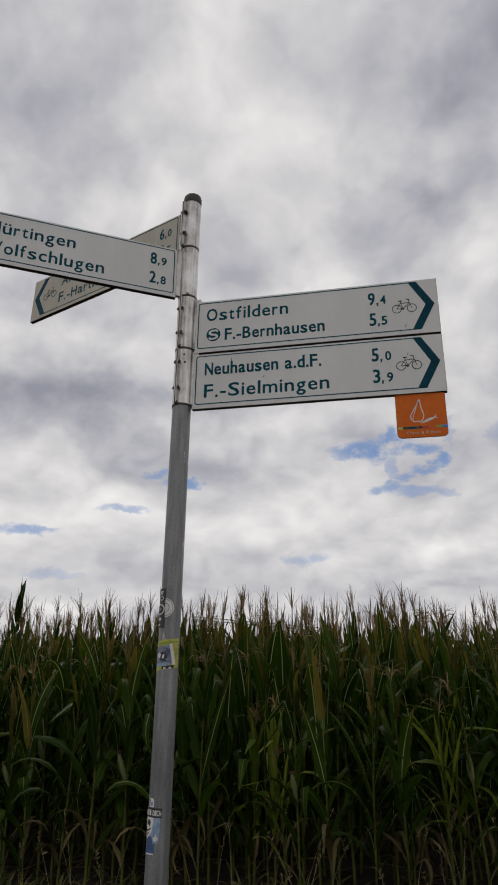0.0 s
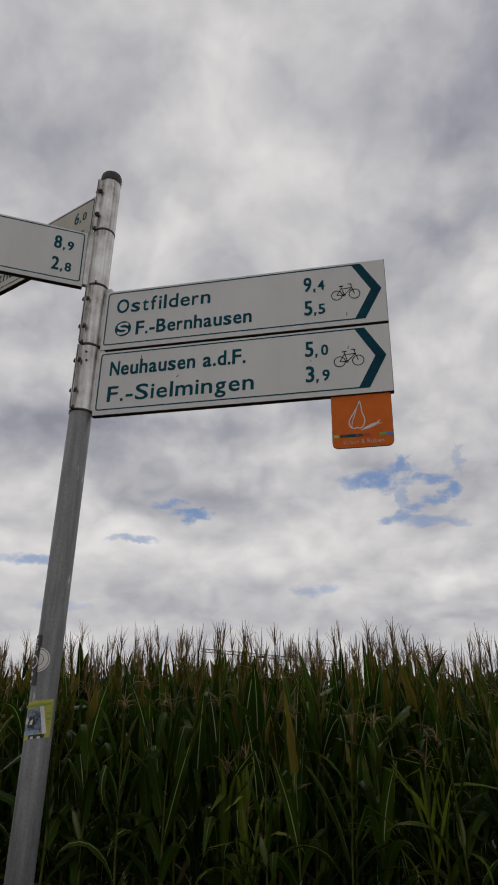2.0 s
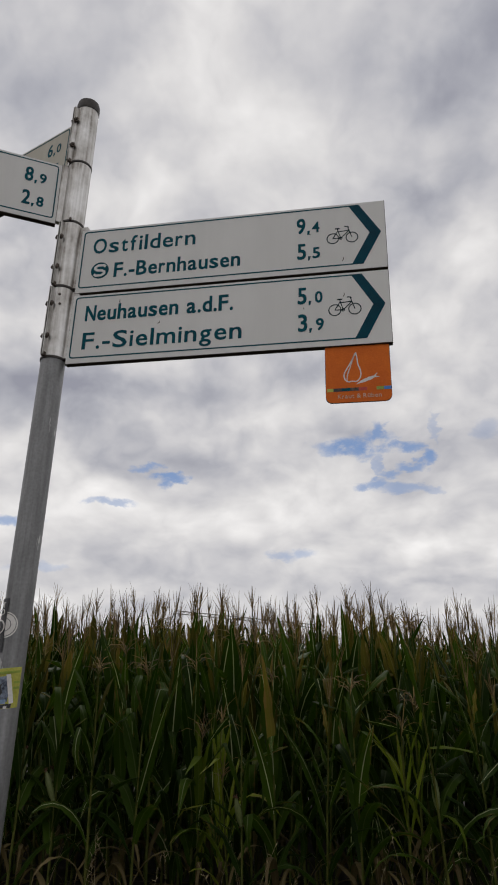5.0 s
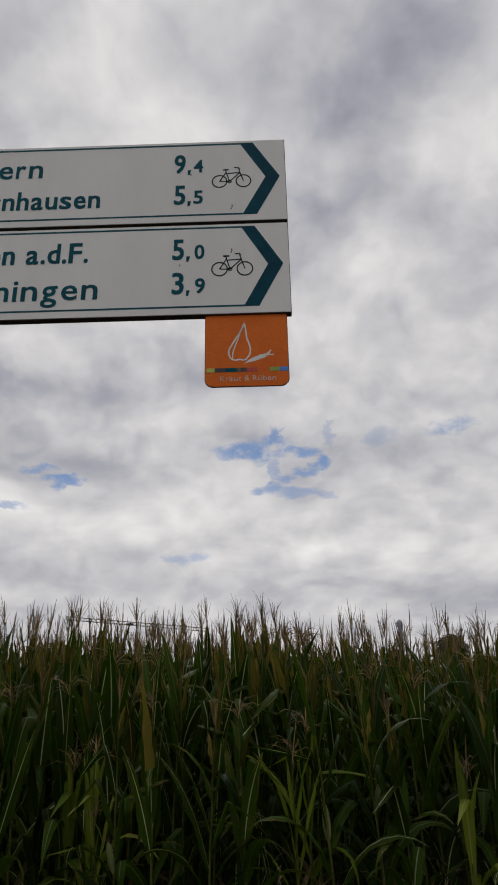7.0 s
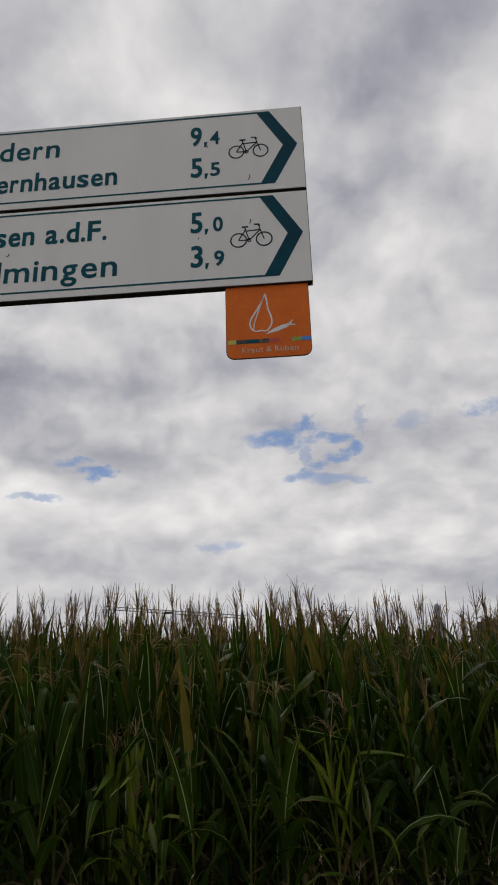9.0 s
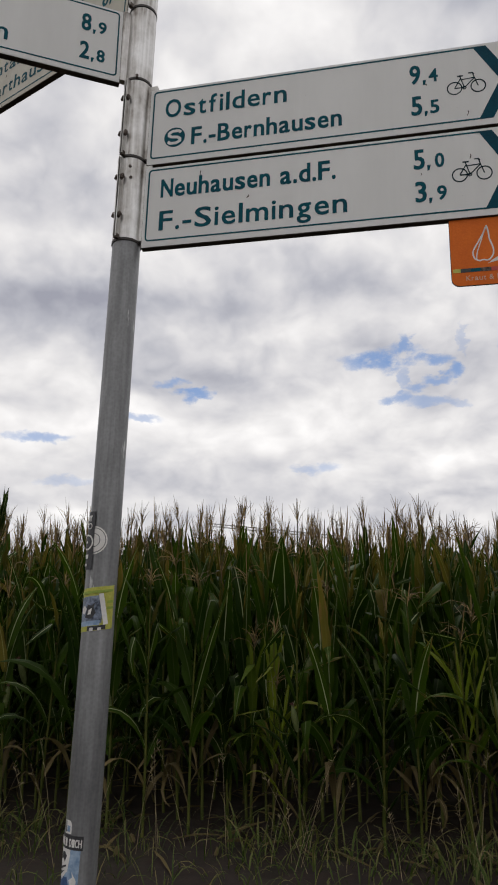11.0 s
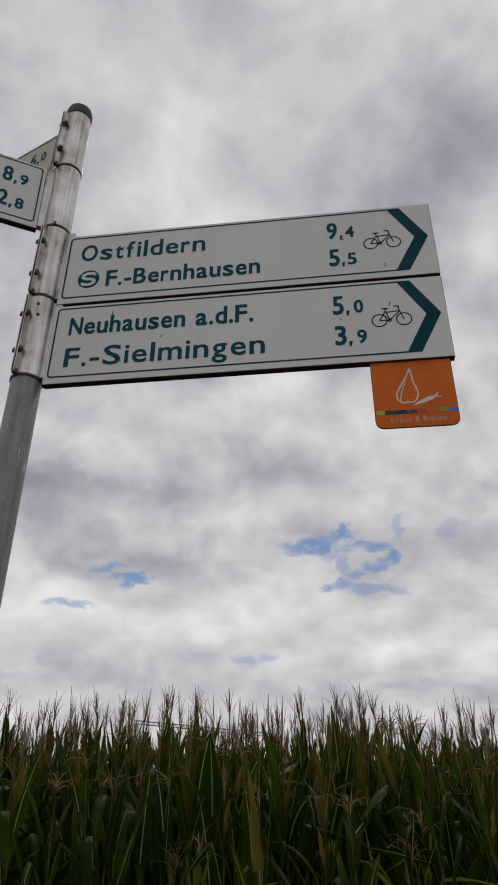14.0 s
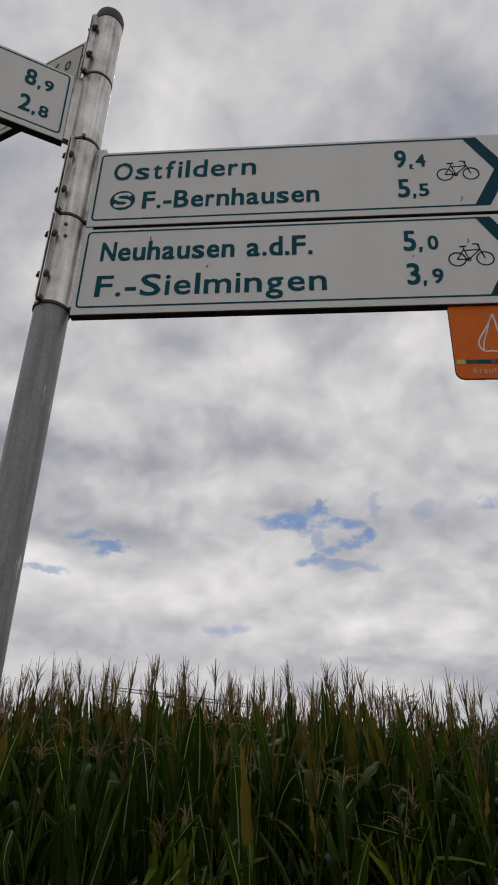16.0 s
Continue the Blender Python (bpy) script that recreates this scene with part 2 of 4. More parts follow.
def face_build(g, clean=(0.75, 0.745, 0.715), dull=(0.645, 0.64, 0.61)):
    p = place(g)
    film = g.noise(stretched(g, 3.0, 3.0, 1.6), 1.0, 5.0, 0.6)
    runs = g.noise(stretched(g, 26.0, 26.0, 1.6), 1.0, 4.0, 0.6)
    specks = g.noise(p, 210.0, 2.0, 0.6)
    col = g.ramp(g.math("ADD", g.math("MULTIPLY", film, 0.7), g.math("MULTIPLY", runs, 0.22)), (0.28, dull), (0.60, clean))
    col = g.mix(g.smooth(specks, 0.735, 0.80, 0.0, 0.6), col, (0.25, 0.22, 0.17))
    return bsdf(g, col, g.math("MULTIPLY_ADD", film, 0.25, 0.36), 0.0, specks, 0.02)


def soil_build(g):
    p = place(g)
    big, clods, grain = g.noise(p, 1.1, 7.0, 0.68), g.noise(p, 7.0, 6.0, 0.62), g.noise(p, 60.0, 4.0, 0.6)
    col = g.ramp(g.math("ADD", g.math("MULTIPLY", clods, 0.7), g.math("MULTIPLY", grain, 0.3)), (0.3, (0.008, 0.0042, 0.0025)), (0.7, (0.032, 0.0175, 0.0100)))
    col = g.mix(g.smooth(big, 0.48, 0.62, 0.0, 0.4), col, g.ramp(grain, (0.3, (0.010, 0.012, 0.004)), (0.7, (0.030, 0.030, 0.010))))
    return bsdf(g, col, 0.9, 0.0, clods, 0.7)


STEEL = material("galvanised steel", pole_build)
ALU = material("scratched aluminium", clamp_build)
FACE = material("weathered white sheeting", face_build)
GRIMY = material("grimy yellowed sheeting", lambda g: face_build(g, (0.56, 0.53, 0.44), (0.38, 0.35, 0.27)))
RIM = material("dirty aluminium rim", worn((0.030, 0.022, 0.016), (0.105, 0.088, 0.072), 22.0, 0.7, 0.0, gloss=0.2))
TEAL = material("teal print", worn((0.0006, 0.056, 0.080), (0.0012, 0.092, 0.120), 14.0, 0.5, gloss=0.10))
ARROW = material("dark blue green print", worn((0.0005, 0.036, 0.060), (0.0010, 0.060, 0.090), 14.0, 0.5, gloss=0.10))
BLACK = material("black print", worn((0.004, 0.018, 0.024), (0.010, 0.032, 0.040), 20.0, 0.5, gloss=0.1))
CAP = material("brown black plastic", worn((0.018, 0.014, 0.012), (0.055, 0.045, 0.038), 30.0, 0.55))
BOLT = material("rusty bolt steel", worn((0.035, 0.025, 0.018), (0.15, 0.12, 0.10), 90.0, 0.5, 0.5))
ORANGE = material("orange sheeting", worn((0.62, 0.115, 0.008), (0.76, 0.170, 0.014), 9.0, 0.5, gloss=0.2))
WHITE = material("white print", worn((0.62, 0.60, 0.56), (0.78, 0.76, 0.72), 30.0, 0.5))
FADED = material("faded white print", worn((0.50, 0.30, 0.18), (0.66, 0.50, 0.38), 60.0, 0.5))
BLUE = material("blue print", worn((0.05, 0.17, 0.50), (0.08, 0.25, 0.62), 30.0, 0.5))
RED = material("red print", worn((0.42, 0.04, 0.03), (0.55, 0.07, 0.04), 30.0, 0.5))
LIME = material("lime print", worn((0.22, 0.30, 0.03), (0.33, 0.42, 0.06), 30.0, 0.5))
YELLOW = material("yellow green sticker", worn((0.36, 0.36, 0.04), (0.55, 0.53, 0.10), 40.0, 0.5))
NIGHT = material("black sticker", worn((0.018, 0.018, 0.020), (0.045, 0.045, 0.048), 50.0, 0.5))
PHOTO = material("faded blue picture sticker", worn((0.012, 0.020, 0.040), (0.27, 0.32, 0.41), 60.0, 0.5, grain=160.0))
DULLBLUE = material("dull blue sticker", worn((0.03, 0.07, 0.17), (0.07, 0.13, 0.27), 50.0, 0.5))
PALEBLUE = material("pale blue sticker", worn((0.14, 0.24, 0.38), (0.36, 0.46, 0.58), 60.0, 0.5))
LEAF = material("corn leaf", leaf_build((0.0075, 0.0210, 0.0014), (0.034, 0.065, 0.0040), (0.44, 0.46, 0.28), (0.17, 0.115, 0.040), 0.05, 0.30))
YOUNG = material("yellowing corn leaf", leaf_build((0.066, 0.108, 0.008), (0.180, 0.220, 0.020), (0.30, 0.32, 0.14), (0.26, 0.20, 0.08), 0.08))
SERE = material("dry corn leaf", leaf_build((0.060, 0.045, 0.020), (0.17, 0.130, 0.060), (0.24, 0.19, 0.10), (0.10, 0.07, 0.03), 0.1, 0.2))
OLIVE = material("yellowing top leaf of corn", leaf_build((0.028, 0.031, 0.004), (0.120, 0.098, 0.018), (0.30, 0.27, 0.11), (0.20, 0.125, 0.040), 0.16, 0.30))
STALK = material("corn stalk", worn((0.026, 0.042, 0.006), (0.115, 0.115, 0.024), 5.0, 0.6, streak=(6, 6, 1), gloss=0.15))
HUSK = material("corn husk", worn((0.075, 0.105, 0.028), (0.17, 0.19, 0.07), 12.0, 0.5, streak=(8, 8, 1)))
SILK = material("brown corn silk", worn((0.045, 0.016, 0.010), (0.15, 0.055, 0.03), 60.0, 0.7, streak=(3, 3, 1)))


def tassel_build(g):
    r = rand(g)
    n = g.noise(place(g), 40.0, 3.0)
    col = g.ramp(g.math("ADD", g.math("MULTIPLY", r, 0.7), g.math("MULTIPLY", n, 0.3)), (0.1, (0.038, 0.026, 0.012)), (0.5, (0.150, 0.095, 0.030)), (0.9, (0.34, 0.225, 0.074)))
    return bsdf(g, col, 0.7, 0.0, n, 0.2)


TASSEL = material("dry corn tassel", tassel_build)
STRAW = material("dry grass straw", worn((0.15, 0.115, 0.055), (0.36, 0.29, 0.16), 9.0, 0.7))
WEED = material("verge grass", leaf_build((0.030, 0.060, 0.012), (0.10, 0.13, 0.035), (0.10, 0.13, 0.04), (0.24, 0.19, 0.09), 0.25, 0.25))
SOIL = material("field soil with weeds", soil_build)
FARLEAF = material("far tree foliage", worn((0.020, 0.028, 0.012), (0.055, 0.062, 0.026), 1.2, 0.7))
BARK = material("far tree bark", worn((0.05, 0.04, 0.03), (0.11, 0.09, 0.07), 3.0, 0.9))
CRANE = material("weathered crane paint", worn((0.16, 0.15, 0.14), (0.28, 0.27, 0.25), 0.8, 0.6))
CONCRETE = material("far concrete", worn((0.20, 0.21, 0.24), (0.30, 0.31, 0.34), 0.3, 0.8))


# ---------------------------------------------------------------- mesh helpers
def finish(bm, name, mats, smooth=False):
    bmesh.ops.recalc_face_normals(bm, faces=bm.faces[:])
    me = bpy.data.meshes.new(name)
    bm.to_mesh(me)
    bm.free()
    for m in mats if isinstance(mats, (list, tuple)) else [mats]:
        me.materials.append(m)
    if smooth:
        for p in me.polygons:
            p.use_smooth = True
        me.set_sharp_from_angle(angle=radians(38))
    return me


def part(name, bm, mat, parent, label="", smooth=False):
    ob = new(name, finish(bm, name, mat, smooth))
    ob.parent = parent
    return tagged(ob, label)


def box(bm, x0, x1, y0, y1, z0, z1, bevel=0.0):
    vs = [bm.verts.new(p) for p in ((x0, y0, z0), (x1, y0, z0), (x1, y1, z0), (x0, y1, z0), (x0, y0, z1), (x1, y0, z1), (x1, y1, z1), (x0, y1, z1))]
    fs = [bm.faces.new([vs[i] for i in q]) for q in ((0, 3, 2, 1), (4, 5, 6, 7), (0, 1, 5, 4), (1, 2, 6, 5), (2, 3, 7, 6), (3, 0, 4, 7))]
    if bevel:
        edges = list({e for f in fs for e in f.edges})
        bmesh.ops.bevel(bm, geom=edges, offset=bevel, segments=2, affect="EDGES", profile=0.6)
    return bm


def flat(bm, points, y0, y1):
    """A flat outline in x and z, from depth y0 to y1."""
    a = [bm.verts.new((x, y0, z)) for x, z in points]
    b = [bm.verts.new((x, y1, z)) for x, z in points]
    n = len(points)
    bm.faces.new(a)
    bm.faces.new(b[::-1])
    for i in range(n):
        bm.faces.new((a[i], a[(i + 1) % n], b[(i + 1) % n], b[i]))
    return bm


def stroke(bm, points, width, y0, y1, closed=False):
    """A line of even width along points in x and z."""
    n = len(points)
    left, right = [], []
    for i in range(n):
        p = Vector(points[i])
        a = Vector(points[i - 1]) if i or closed else None
        b = Vector(points[(i + 1) % n]) if i < n - 1 or closed else None
        d1 = (p - a).normalized() if a is not None else (b - p).normalized()
        d2 = (b - p).normalized() if b is not None else d1
        t = (d1 + d2)
        t = t.normalized() if t.length > 1e-6 else d1
        s = width / 2 / max(0.45, t.dot(d1))
        q = Vector((-t.y, t.x)) * s
        left.append(p + q)
        right.append(p - q)
    rows = [[bm.verts.new((v.x, y, v.y)) for v in side] for side, y in ((left, y0), (right, y0), (right, y1), (left, y1))]
    for i in range(n if closed else n - 1):
        j = (i + 1) % n
        for r in range(4):
            bm.faces.new((rows[r][i], rows[r][j], rows[(r + 1) % 4][j], rows[(r + 1) % 4][i]))
    if not closed:
        for i in (0, n - 1):
            bm.faces.new([rows[r][i] for r in range(4)])
    return bm


def ring(cx, cz, r, n=20, turn=0.0, squash=1.0):
    return [(cx + r * math.cos(turn + 2 * math.pi * i / n), cz + squash * r * math.sin(turn + 2 * math.pi * i / n)) for i in range(n)]


def eased(points, closed=False, times=2):
    """The line with its corners cut again and again."""
    for _ in range(times):
        n = len(points)
        pairs = [(points[i], points[(i + 1) % n]) for i in range(n if closed else n - 1)]
        cut = [(a[0] + (b[0] - a[0]) * k, a[1] + (b[1] - a[1]) * k) for a, b in pairs for k in (0.25, 0.75)]
        points = cut if closed else [points[0]] + cut[1:-1] + [points[-1]]
    return points


def rounded(x0, x1, z0, z1, r, corners=(1, 1, 1, 1), n=5):
    pts = []
    for k, (cx, cz, start) in enumerate(((x1 - r, z1 - r, 0), (x0 + r, z1 - r, 90), (x0 + r, z0 + r, 180), (x1 - r, z0 + r, 270))):
        if corners[k]:
            pts += [(cx + r * math.cos(radians(start + 90 * i / n)), cz + r * math.sin(radians(start + 90 * i / n))) for i in range(n + 1)]
        else:
            pts.append(((x1, z1), (x0, z1), (x0, z0), (x1, z0))[k])
    return pts


def tube(bm, points, radii, sides=8, caps=True):
    rings = []
    for i, p in enumerate(points):
        p = Vector(p)
        d = (Vector(points[min(i + 1, len(points) - 1)]) - Vector(points[max(i - 1, 0)])).normalized()
        a = d.cross(Vector((0.3, 0.9, 0.1)))
        a = a.normalized() if a.length > 1e-4 else Vector((1, 0, 0))
        b = d.cross(a)
        rings.append([bm.verts.new(p + radii[i] * (math.cos(2 * math.pi * k / sides) * a + math.sin(2 * math.pi * k / sides) * b)) for k in range(sides)])
    for r, s in zip(rings, rings[1:]):
        for k in range(sides):
            bm.faces.new((r[k], r[(k + 1) % sides], s[(k + 1) % sides], s[k]))
    if caps:
        bm.faces.new(rings[0])
        bm.faces.new(rings[-1][::-1])
    return bm


def lathe(bm, profile, sides=40):
    rings = [[bm.verts.new((r * math.cos(2 * math.pi * k / sides), r * math.sin(2 * math.pi * k / sides), z)) for k in range(sides)] for r, z in profile]
    for r, s in zip(rings, rings[1:]):
        for k in range(sides):
            bm.faces.new((r[k], r[(k + 1) % sides], s[(k + 1) % sides], s[k]))
    bm.faces.new(rings[0][::-1])
    bm.faces.new(rings[-1])
    return bm


def shell(bm, r0, r1, a0, a1, z0, z1, n=18):
    """A piece of a pipe wall between two angles (degrees)."""
    rows = []
    for i in range(n + 1):
        a = radians(a0 + (a1 - a0) * i / n)
        rows.append([bm.verts.new((r * math.cos(a), r * math.sin(a), z)) for r, z in ((r0, z0), (r1, z0), (r1, z1), (r0, z1))])
    for p, q in zip(rows, rows[1:]):
        for k in range(4):
            bm.faces.new((p[k], q[k], q[(k + 1) % 4], p[(k + 1) % 4]))
    bm.faces.new(rows[0])
    bm.faces.new(rows[-1][::-1])
    return bm


GLYPHS = {}
# widths of the letters on road signs, in capital heights; all others 0.46
WIDTHS = {"O": 0.62, "s": 0.45, "t": 0.30, "f": 0.29, "i": 0.125, "l": 0.125, "r": 0.31, "B": 0.55, "S": 0.57, "m": 0.74, "N": 0.57, "F": 0.47, ".": 0.125, "-": 0.30,
          "H": 0.56, "A": 0.62, "W": 0.86, "w": 0.66, "K": 0.58, "R": 0.56, "&": 0.62, ",": 0.14, "c": 0.42, "0": 0.48}


def letter(char, bold):
    """Mesh of one letter in the built-in font: points, faces; capital height 1, width as on road signs."""
    key = (char, bold)
    if key not in GLYPHS:
        out = []
        for body in ("H", char):
            cu = bpy.data.curves.new("lettering", "FONT")
            cu.body, cu.resolution_u, cu.offset, cu.fill_mode = body, 3, bold, "FRONT"
            ob = new("lettering", cu)
            bpy.context.view_layer.update()
            me = bpy.data.meshes.new_from_object(ob.evaluated_get(bpy.context.evaluated_depsgraph_get()))
            out.append(([tuple(v.co) for v in me.vertices], [tuple(p.vertices) for p in me.polygons]))
            bpy.data.objects.remove(ob)
            bpy.data.curves.remove(cu)
            bpy.data.meshes.remove(me)
        low = min(p[1] for p in out[0][0])
        tall = max(p[1] for p in out[0][0]) - low
        x0 = min(p[0] for p in out[1][0])
        k = WIDTHS.get(char, 0.46) / (max(p[0] for p in out[1][0]) - x0)
        GLYPHS[key] = ([((p[0] - x0) * k, (p[1] - low) / tall) for p in out[1][0]], out[1][1])
    return GLYPHS[key]


def glyphs(words, bold):
    """Words in evenly spaced letters, squeezed to a width of 1."""
    pts, faces, x = [], [], 0.0
    for char in words:
        if char == " ":
            x += 0.30
            continue
        p, f = letter(char, bold)
        n = len(pts)
        pts += [(x + q[0], q[1]) for q in p]
        faces += [tuple(i + n for i in q) for q in f]
        x += WIDTHS.get(char, 0.46) + 0.125
    wide = max(p[0] for p in pts)
    return [(p[0] / wide, p[1]) for p in pts], faces


def write(bm, words, u0, u1, v0, cap, y=-0.0006, heavy=0.0011):
    """Words as thin raised print; heavy: how far the stroke is widened each way, in metres."""
    pts, faces = glyphs(words, 0.006)
    u0, u1, v0, cap = u0 + heavy, u1 - heavy, v0 + heavy, cap - 2 * heavy
    for i, (du, dv) in enumerate(((-1, -1), (1, -1), (-1, 1), (1, 1))):
        vs = [bm.verts.new((u0 + (u1 - u0) * x + du * heavy, y - 0.00008 * i, v0 + cap * z + dv * heavy * 0.8)) for x, z in pts]
        for f in faces:
            try:
                bm.faces.new([vs[i] for i in f])
            except ValueError:
                pass
    return bm


# ---------------------------------------------------------------- ground
bm = bmesh.new()
steps_x = [-2500, -400, -80, -30, -16, -12, -9] + [-7.5 + 0.1 * i for i in range(151)] + [9, 12, 16, 30, 80, 400, 2500]
steps_y = [-2500, -400, -60, -20, -8, -5, -3, -1, 1, 2] + [2.5 + 0.09 * i for i in range(40)] + [6.5, 8, 10, 13, 20, 40, 90, 400, 2500]


def relief(x, y):
    """Height of the soil: flat far off, cloddy at the field's edge."""
    if not (-17 < x < 17 and -9 < y < 21):
        return 0.0
    z = 0.03 * noise.noise((x * 0.5, y * 0.5, 0.0))
    if -7.6 < x < 7.6 and 2.4 < y < 6.2:
        z += 0.035 * noise.noise((x * 2.3, y * 2.3, 3.0)) + 0.045 * max(0.0, noise.noise((x * 6.5, y * 6.5, 7.0)))
    return z


grid = [[bm.verts.new((x, y, relief(x, y))) for x in steps_x] for y in steps_y]
for r, s in zip(grid, grid[1:]):
    for i in range(len(steps_x) - 1):
        bm.faces.new((r[i], r[i + 1], s[i + 1], s[i]))
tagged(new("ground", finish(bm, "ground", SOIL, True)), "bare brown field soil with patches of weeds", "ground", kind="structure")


# ---------------------------------------------------------------- signpost
# the post stands a little out of plumb, its signs with it: sideways, and away from the path
POST = Matrix.Translation((-0.0483, 0.0078, 2.62)) @ Matrix.Rotation(radians(-1.2), 4, "X") @ Matrix.Rotation(radians(1.35), 4, "Y") @ Matrix.Translation((0, 0, -2.62))
POLE_R, CLAMP_R, PITCH, LOW = 0.0380, 0.0397, 0.2590, 2.618
CLAMP_UP = 0.020                              # the clamps sit a little higher than the signs
ANGLES = [0.0, 0.0, -148.8, 157.6]            # the ways that the four signs point, from below
ARM_END = 0.064
FINS = [-105.0, -105.0, 105.0, -122.0]         # where their clamps are bolted together


def signpost():
    root = new("signpost")
    root.matrix_world = POST
    tagged(root, "grey galvanised steel signpost with scratched aluminium clamps and dark cap", "signpost")
    part("pole", lathe(bmesh.new(), [(POLE_R, -0.25), (POLE_R, 3.684)], 48), STEEL, root, "dull grey galvanised tube", True)
    cap = lathe(bmesh.new(), [(0.0400, 3.670), (0.0413, 3.674), (0.0413, 3.699), (0.0387, 3.710), (0.028, 3.718), (0.011, 3.721)], 40)
    part("cap", cap, CAP, root, "dark brown plastic end cap", True)
    for i, angle in enumerate(ANGLES):
        z0 = LOW + CLAMP_UP + i * PITCH
        z1 = z0 + PITCH - 0.008
        hold = new("clamp")
        hold.parent = root
        tagged(hold, "scratched bare aluminium pole clamp")
        fin = FINS[i]
        for a0, a1 in ((fin + 3, fin + 178), (fin + 181, fin + 357)):
            part("clamp_shell", shell(bmesh.new(), POLE_R, CLAMP_R, a0, a1, z0, z1, 24), ALU, hold, "", True)
        b = bmesh.new()
        shell(b, POLE_R, CLAMP_R + 0.0012, angle - 180, angle + 179.9, z0 - 0.005, z0 + 0.002, 40)
        part("clamp_collar", b, CAP, hold, "dark rubber collar")

        def around(name, bm, mat, turn):
            ob = part(name, bm, mat, hold)
            ob.data.transform(Matrix.Rotation(radians(turn), 4, "Z"))

        # two flanges pulled together by bolts, and on the far side a hooked seam
        for y0, y1, deep in ((-0.0042, -0.0018, 0.0175), (0.0018, 0.0042, 0.0160)):
            around("clamp_flange", box(bmesh.new(), POLE_R, CLAMP_R + deep, y0, y1, z0 + 0.001, z1 - 0.004), ALU, fin)
        b = bmesh.new()
        box(b, POLE_R + 0.0006, CLAMP_R + 0.0035, -0.0030, 0.0030, z0 + 0.008, z1 - 0.004, 0.001)
        around("clamp_seam", b, ALU, fin + 180)
        b = bmesh.new()
        tube(b, [(CLAMP_R + 0.001, 0, z0 + 0.008), (CLAMP_R + 0.004, 0.001, z0 - 0.004)], [0.0045, 0.0035], 6)
        around("clamp_hook", b, BOLT, fin + 180)
        around("clamp_hook", box(bmesh.new(), CLAMP_R + 0.002, CLAMP_R + 0.012, -0.0060, 0.0052, z0 - 0.002, z0 + 0.010), BOLT, fin)
        turn = -1 if i == 3 else 1             # the top clamp's bolts sit the other way round
        for h in (0.068, 0.186):
            b = bmesh.new()
            x = CLAMP_R + 0.0085
            tube(b, [(x, -0.0190 * turn, z0 + h), (x, 0.0115 * turn, z0 + h)], [0.0036, 0.0036], 8)
            tube(b, [(x, -0.0125 * turn, z0 + h), (x, -0.0044 * turn, z0 + h)], [0.0090, 0.0090], 6)
            around("bolt", b, BOLT, fin)
            b = bmesh.new()
            tube(b, [(x, 0.0044 * turn, z0 + h - 0.001), (x - 0.0012, 0.0072 * turn, z0 + h - 0.002), (x - 0.003, 0.0086 * turn, z0 + h - 0.003)], [0.0112, 0.0096, 0.0055], 10)
            around("nut", b, BOLT, fin)
        if i == 0:
            for h, q in ((0.20, 36.0), (0.235, 30.0)):
                b = bmesh.new()
                tube(b, [(POLE_R, 0, z0 + h - 0.012), (CLAMP_R + 0.0025, 0, z0 + h - 0.012)], [0.0052, 0.0040], 10)
                around("rivet", b, BOLT, fin + q)
        b = bmesh.new()
        box(b, CLAMP_R - 0.003, ARM_END, -0.009, 0.009, z0 + 0.004, z1 - 0.004, 0.001)
        carrier = part("sign_carrier", b, ALU, hold)
        carrier.data.transform(Matrix.Rotation(radians(angle), 4, "Z"))
    return root


signpost()


# ---------------------------------------------------------------- signs
LONG, TALL, THICK = 1.005, 0.2440, 0.020
STRETCH = 1.030                               # drawn height to true height
INK = -0.0007


def bicycle(root, u0, v0, width):
    """Line drawing of a bicycle, one part."""
    k = width / 0.098
    bm = bmesh.new()
    P = lambda x, z: (u0 + x * k, v0 + z * k)
    line = 0.0029
    for cx in (0.0195, 0.0785):
        stroke(bm, ring(*P(cx, 0.0195), 0.0180 * k, 22), line, INK, 0.0, True)
    hub, bb, rear = P(0.0785, 0.0195), P(0.0440, 0.0185), P(0.0195, 0.0195)
    seat, head, bar = P(0.0360, 0.0470), P(0.0690, 0.0490), P(0.0665, 0.0590)
    for pts in ((rear, seat), (rear, bb), (bb, seat), (P(0.0365, 0.043), P(0.069, 0.045)), (bb, P(0.0695, 0.044)), (bar, head, hub), (P(0.036, 0.047), P(0.0345, 0.0535))):
        stroke(bm, list(pts), line * 0.9, INK, 0.0)
    stroke(bm, [P(0.0275, 0.0545), P(0.0425, 0.0545)], line * 1.3, INK, 0.0)
    stroke(bm, [P(0.0560, 0.0605), P(0.0665, 0.0600), P(0.0700, 0.0560)], line, INK, 0.0)
    stroke(bm, ring(*bb, 0.0042 * k, 10), line * 0.8, INK, 0.0, True)
    part("bicycle_symbol", bm, BLACK, root, "black line drawing of a bicycle")


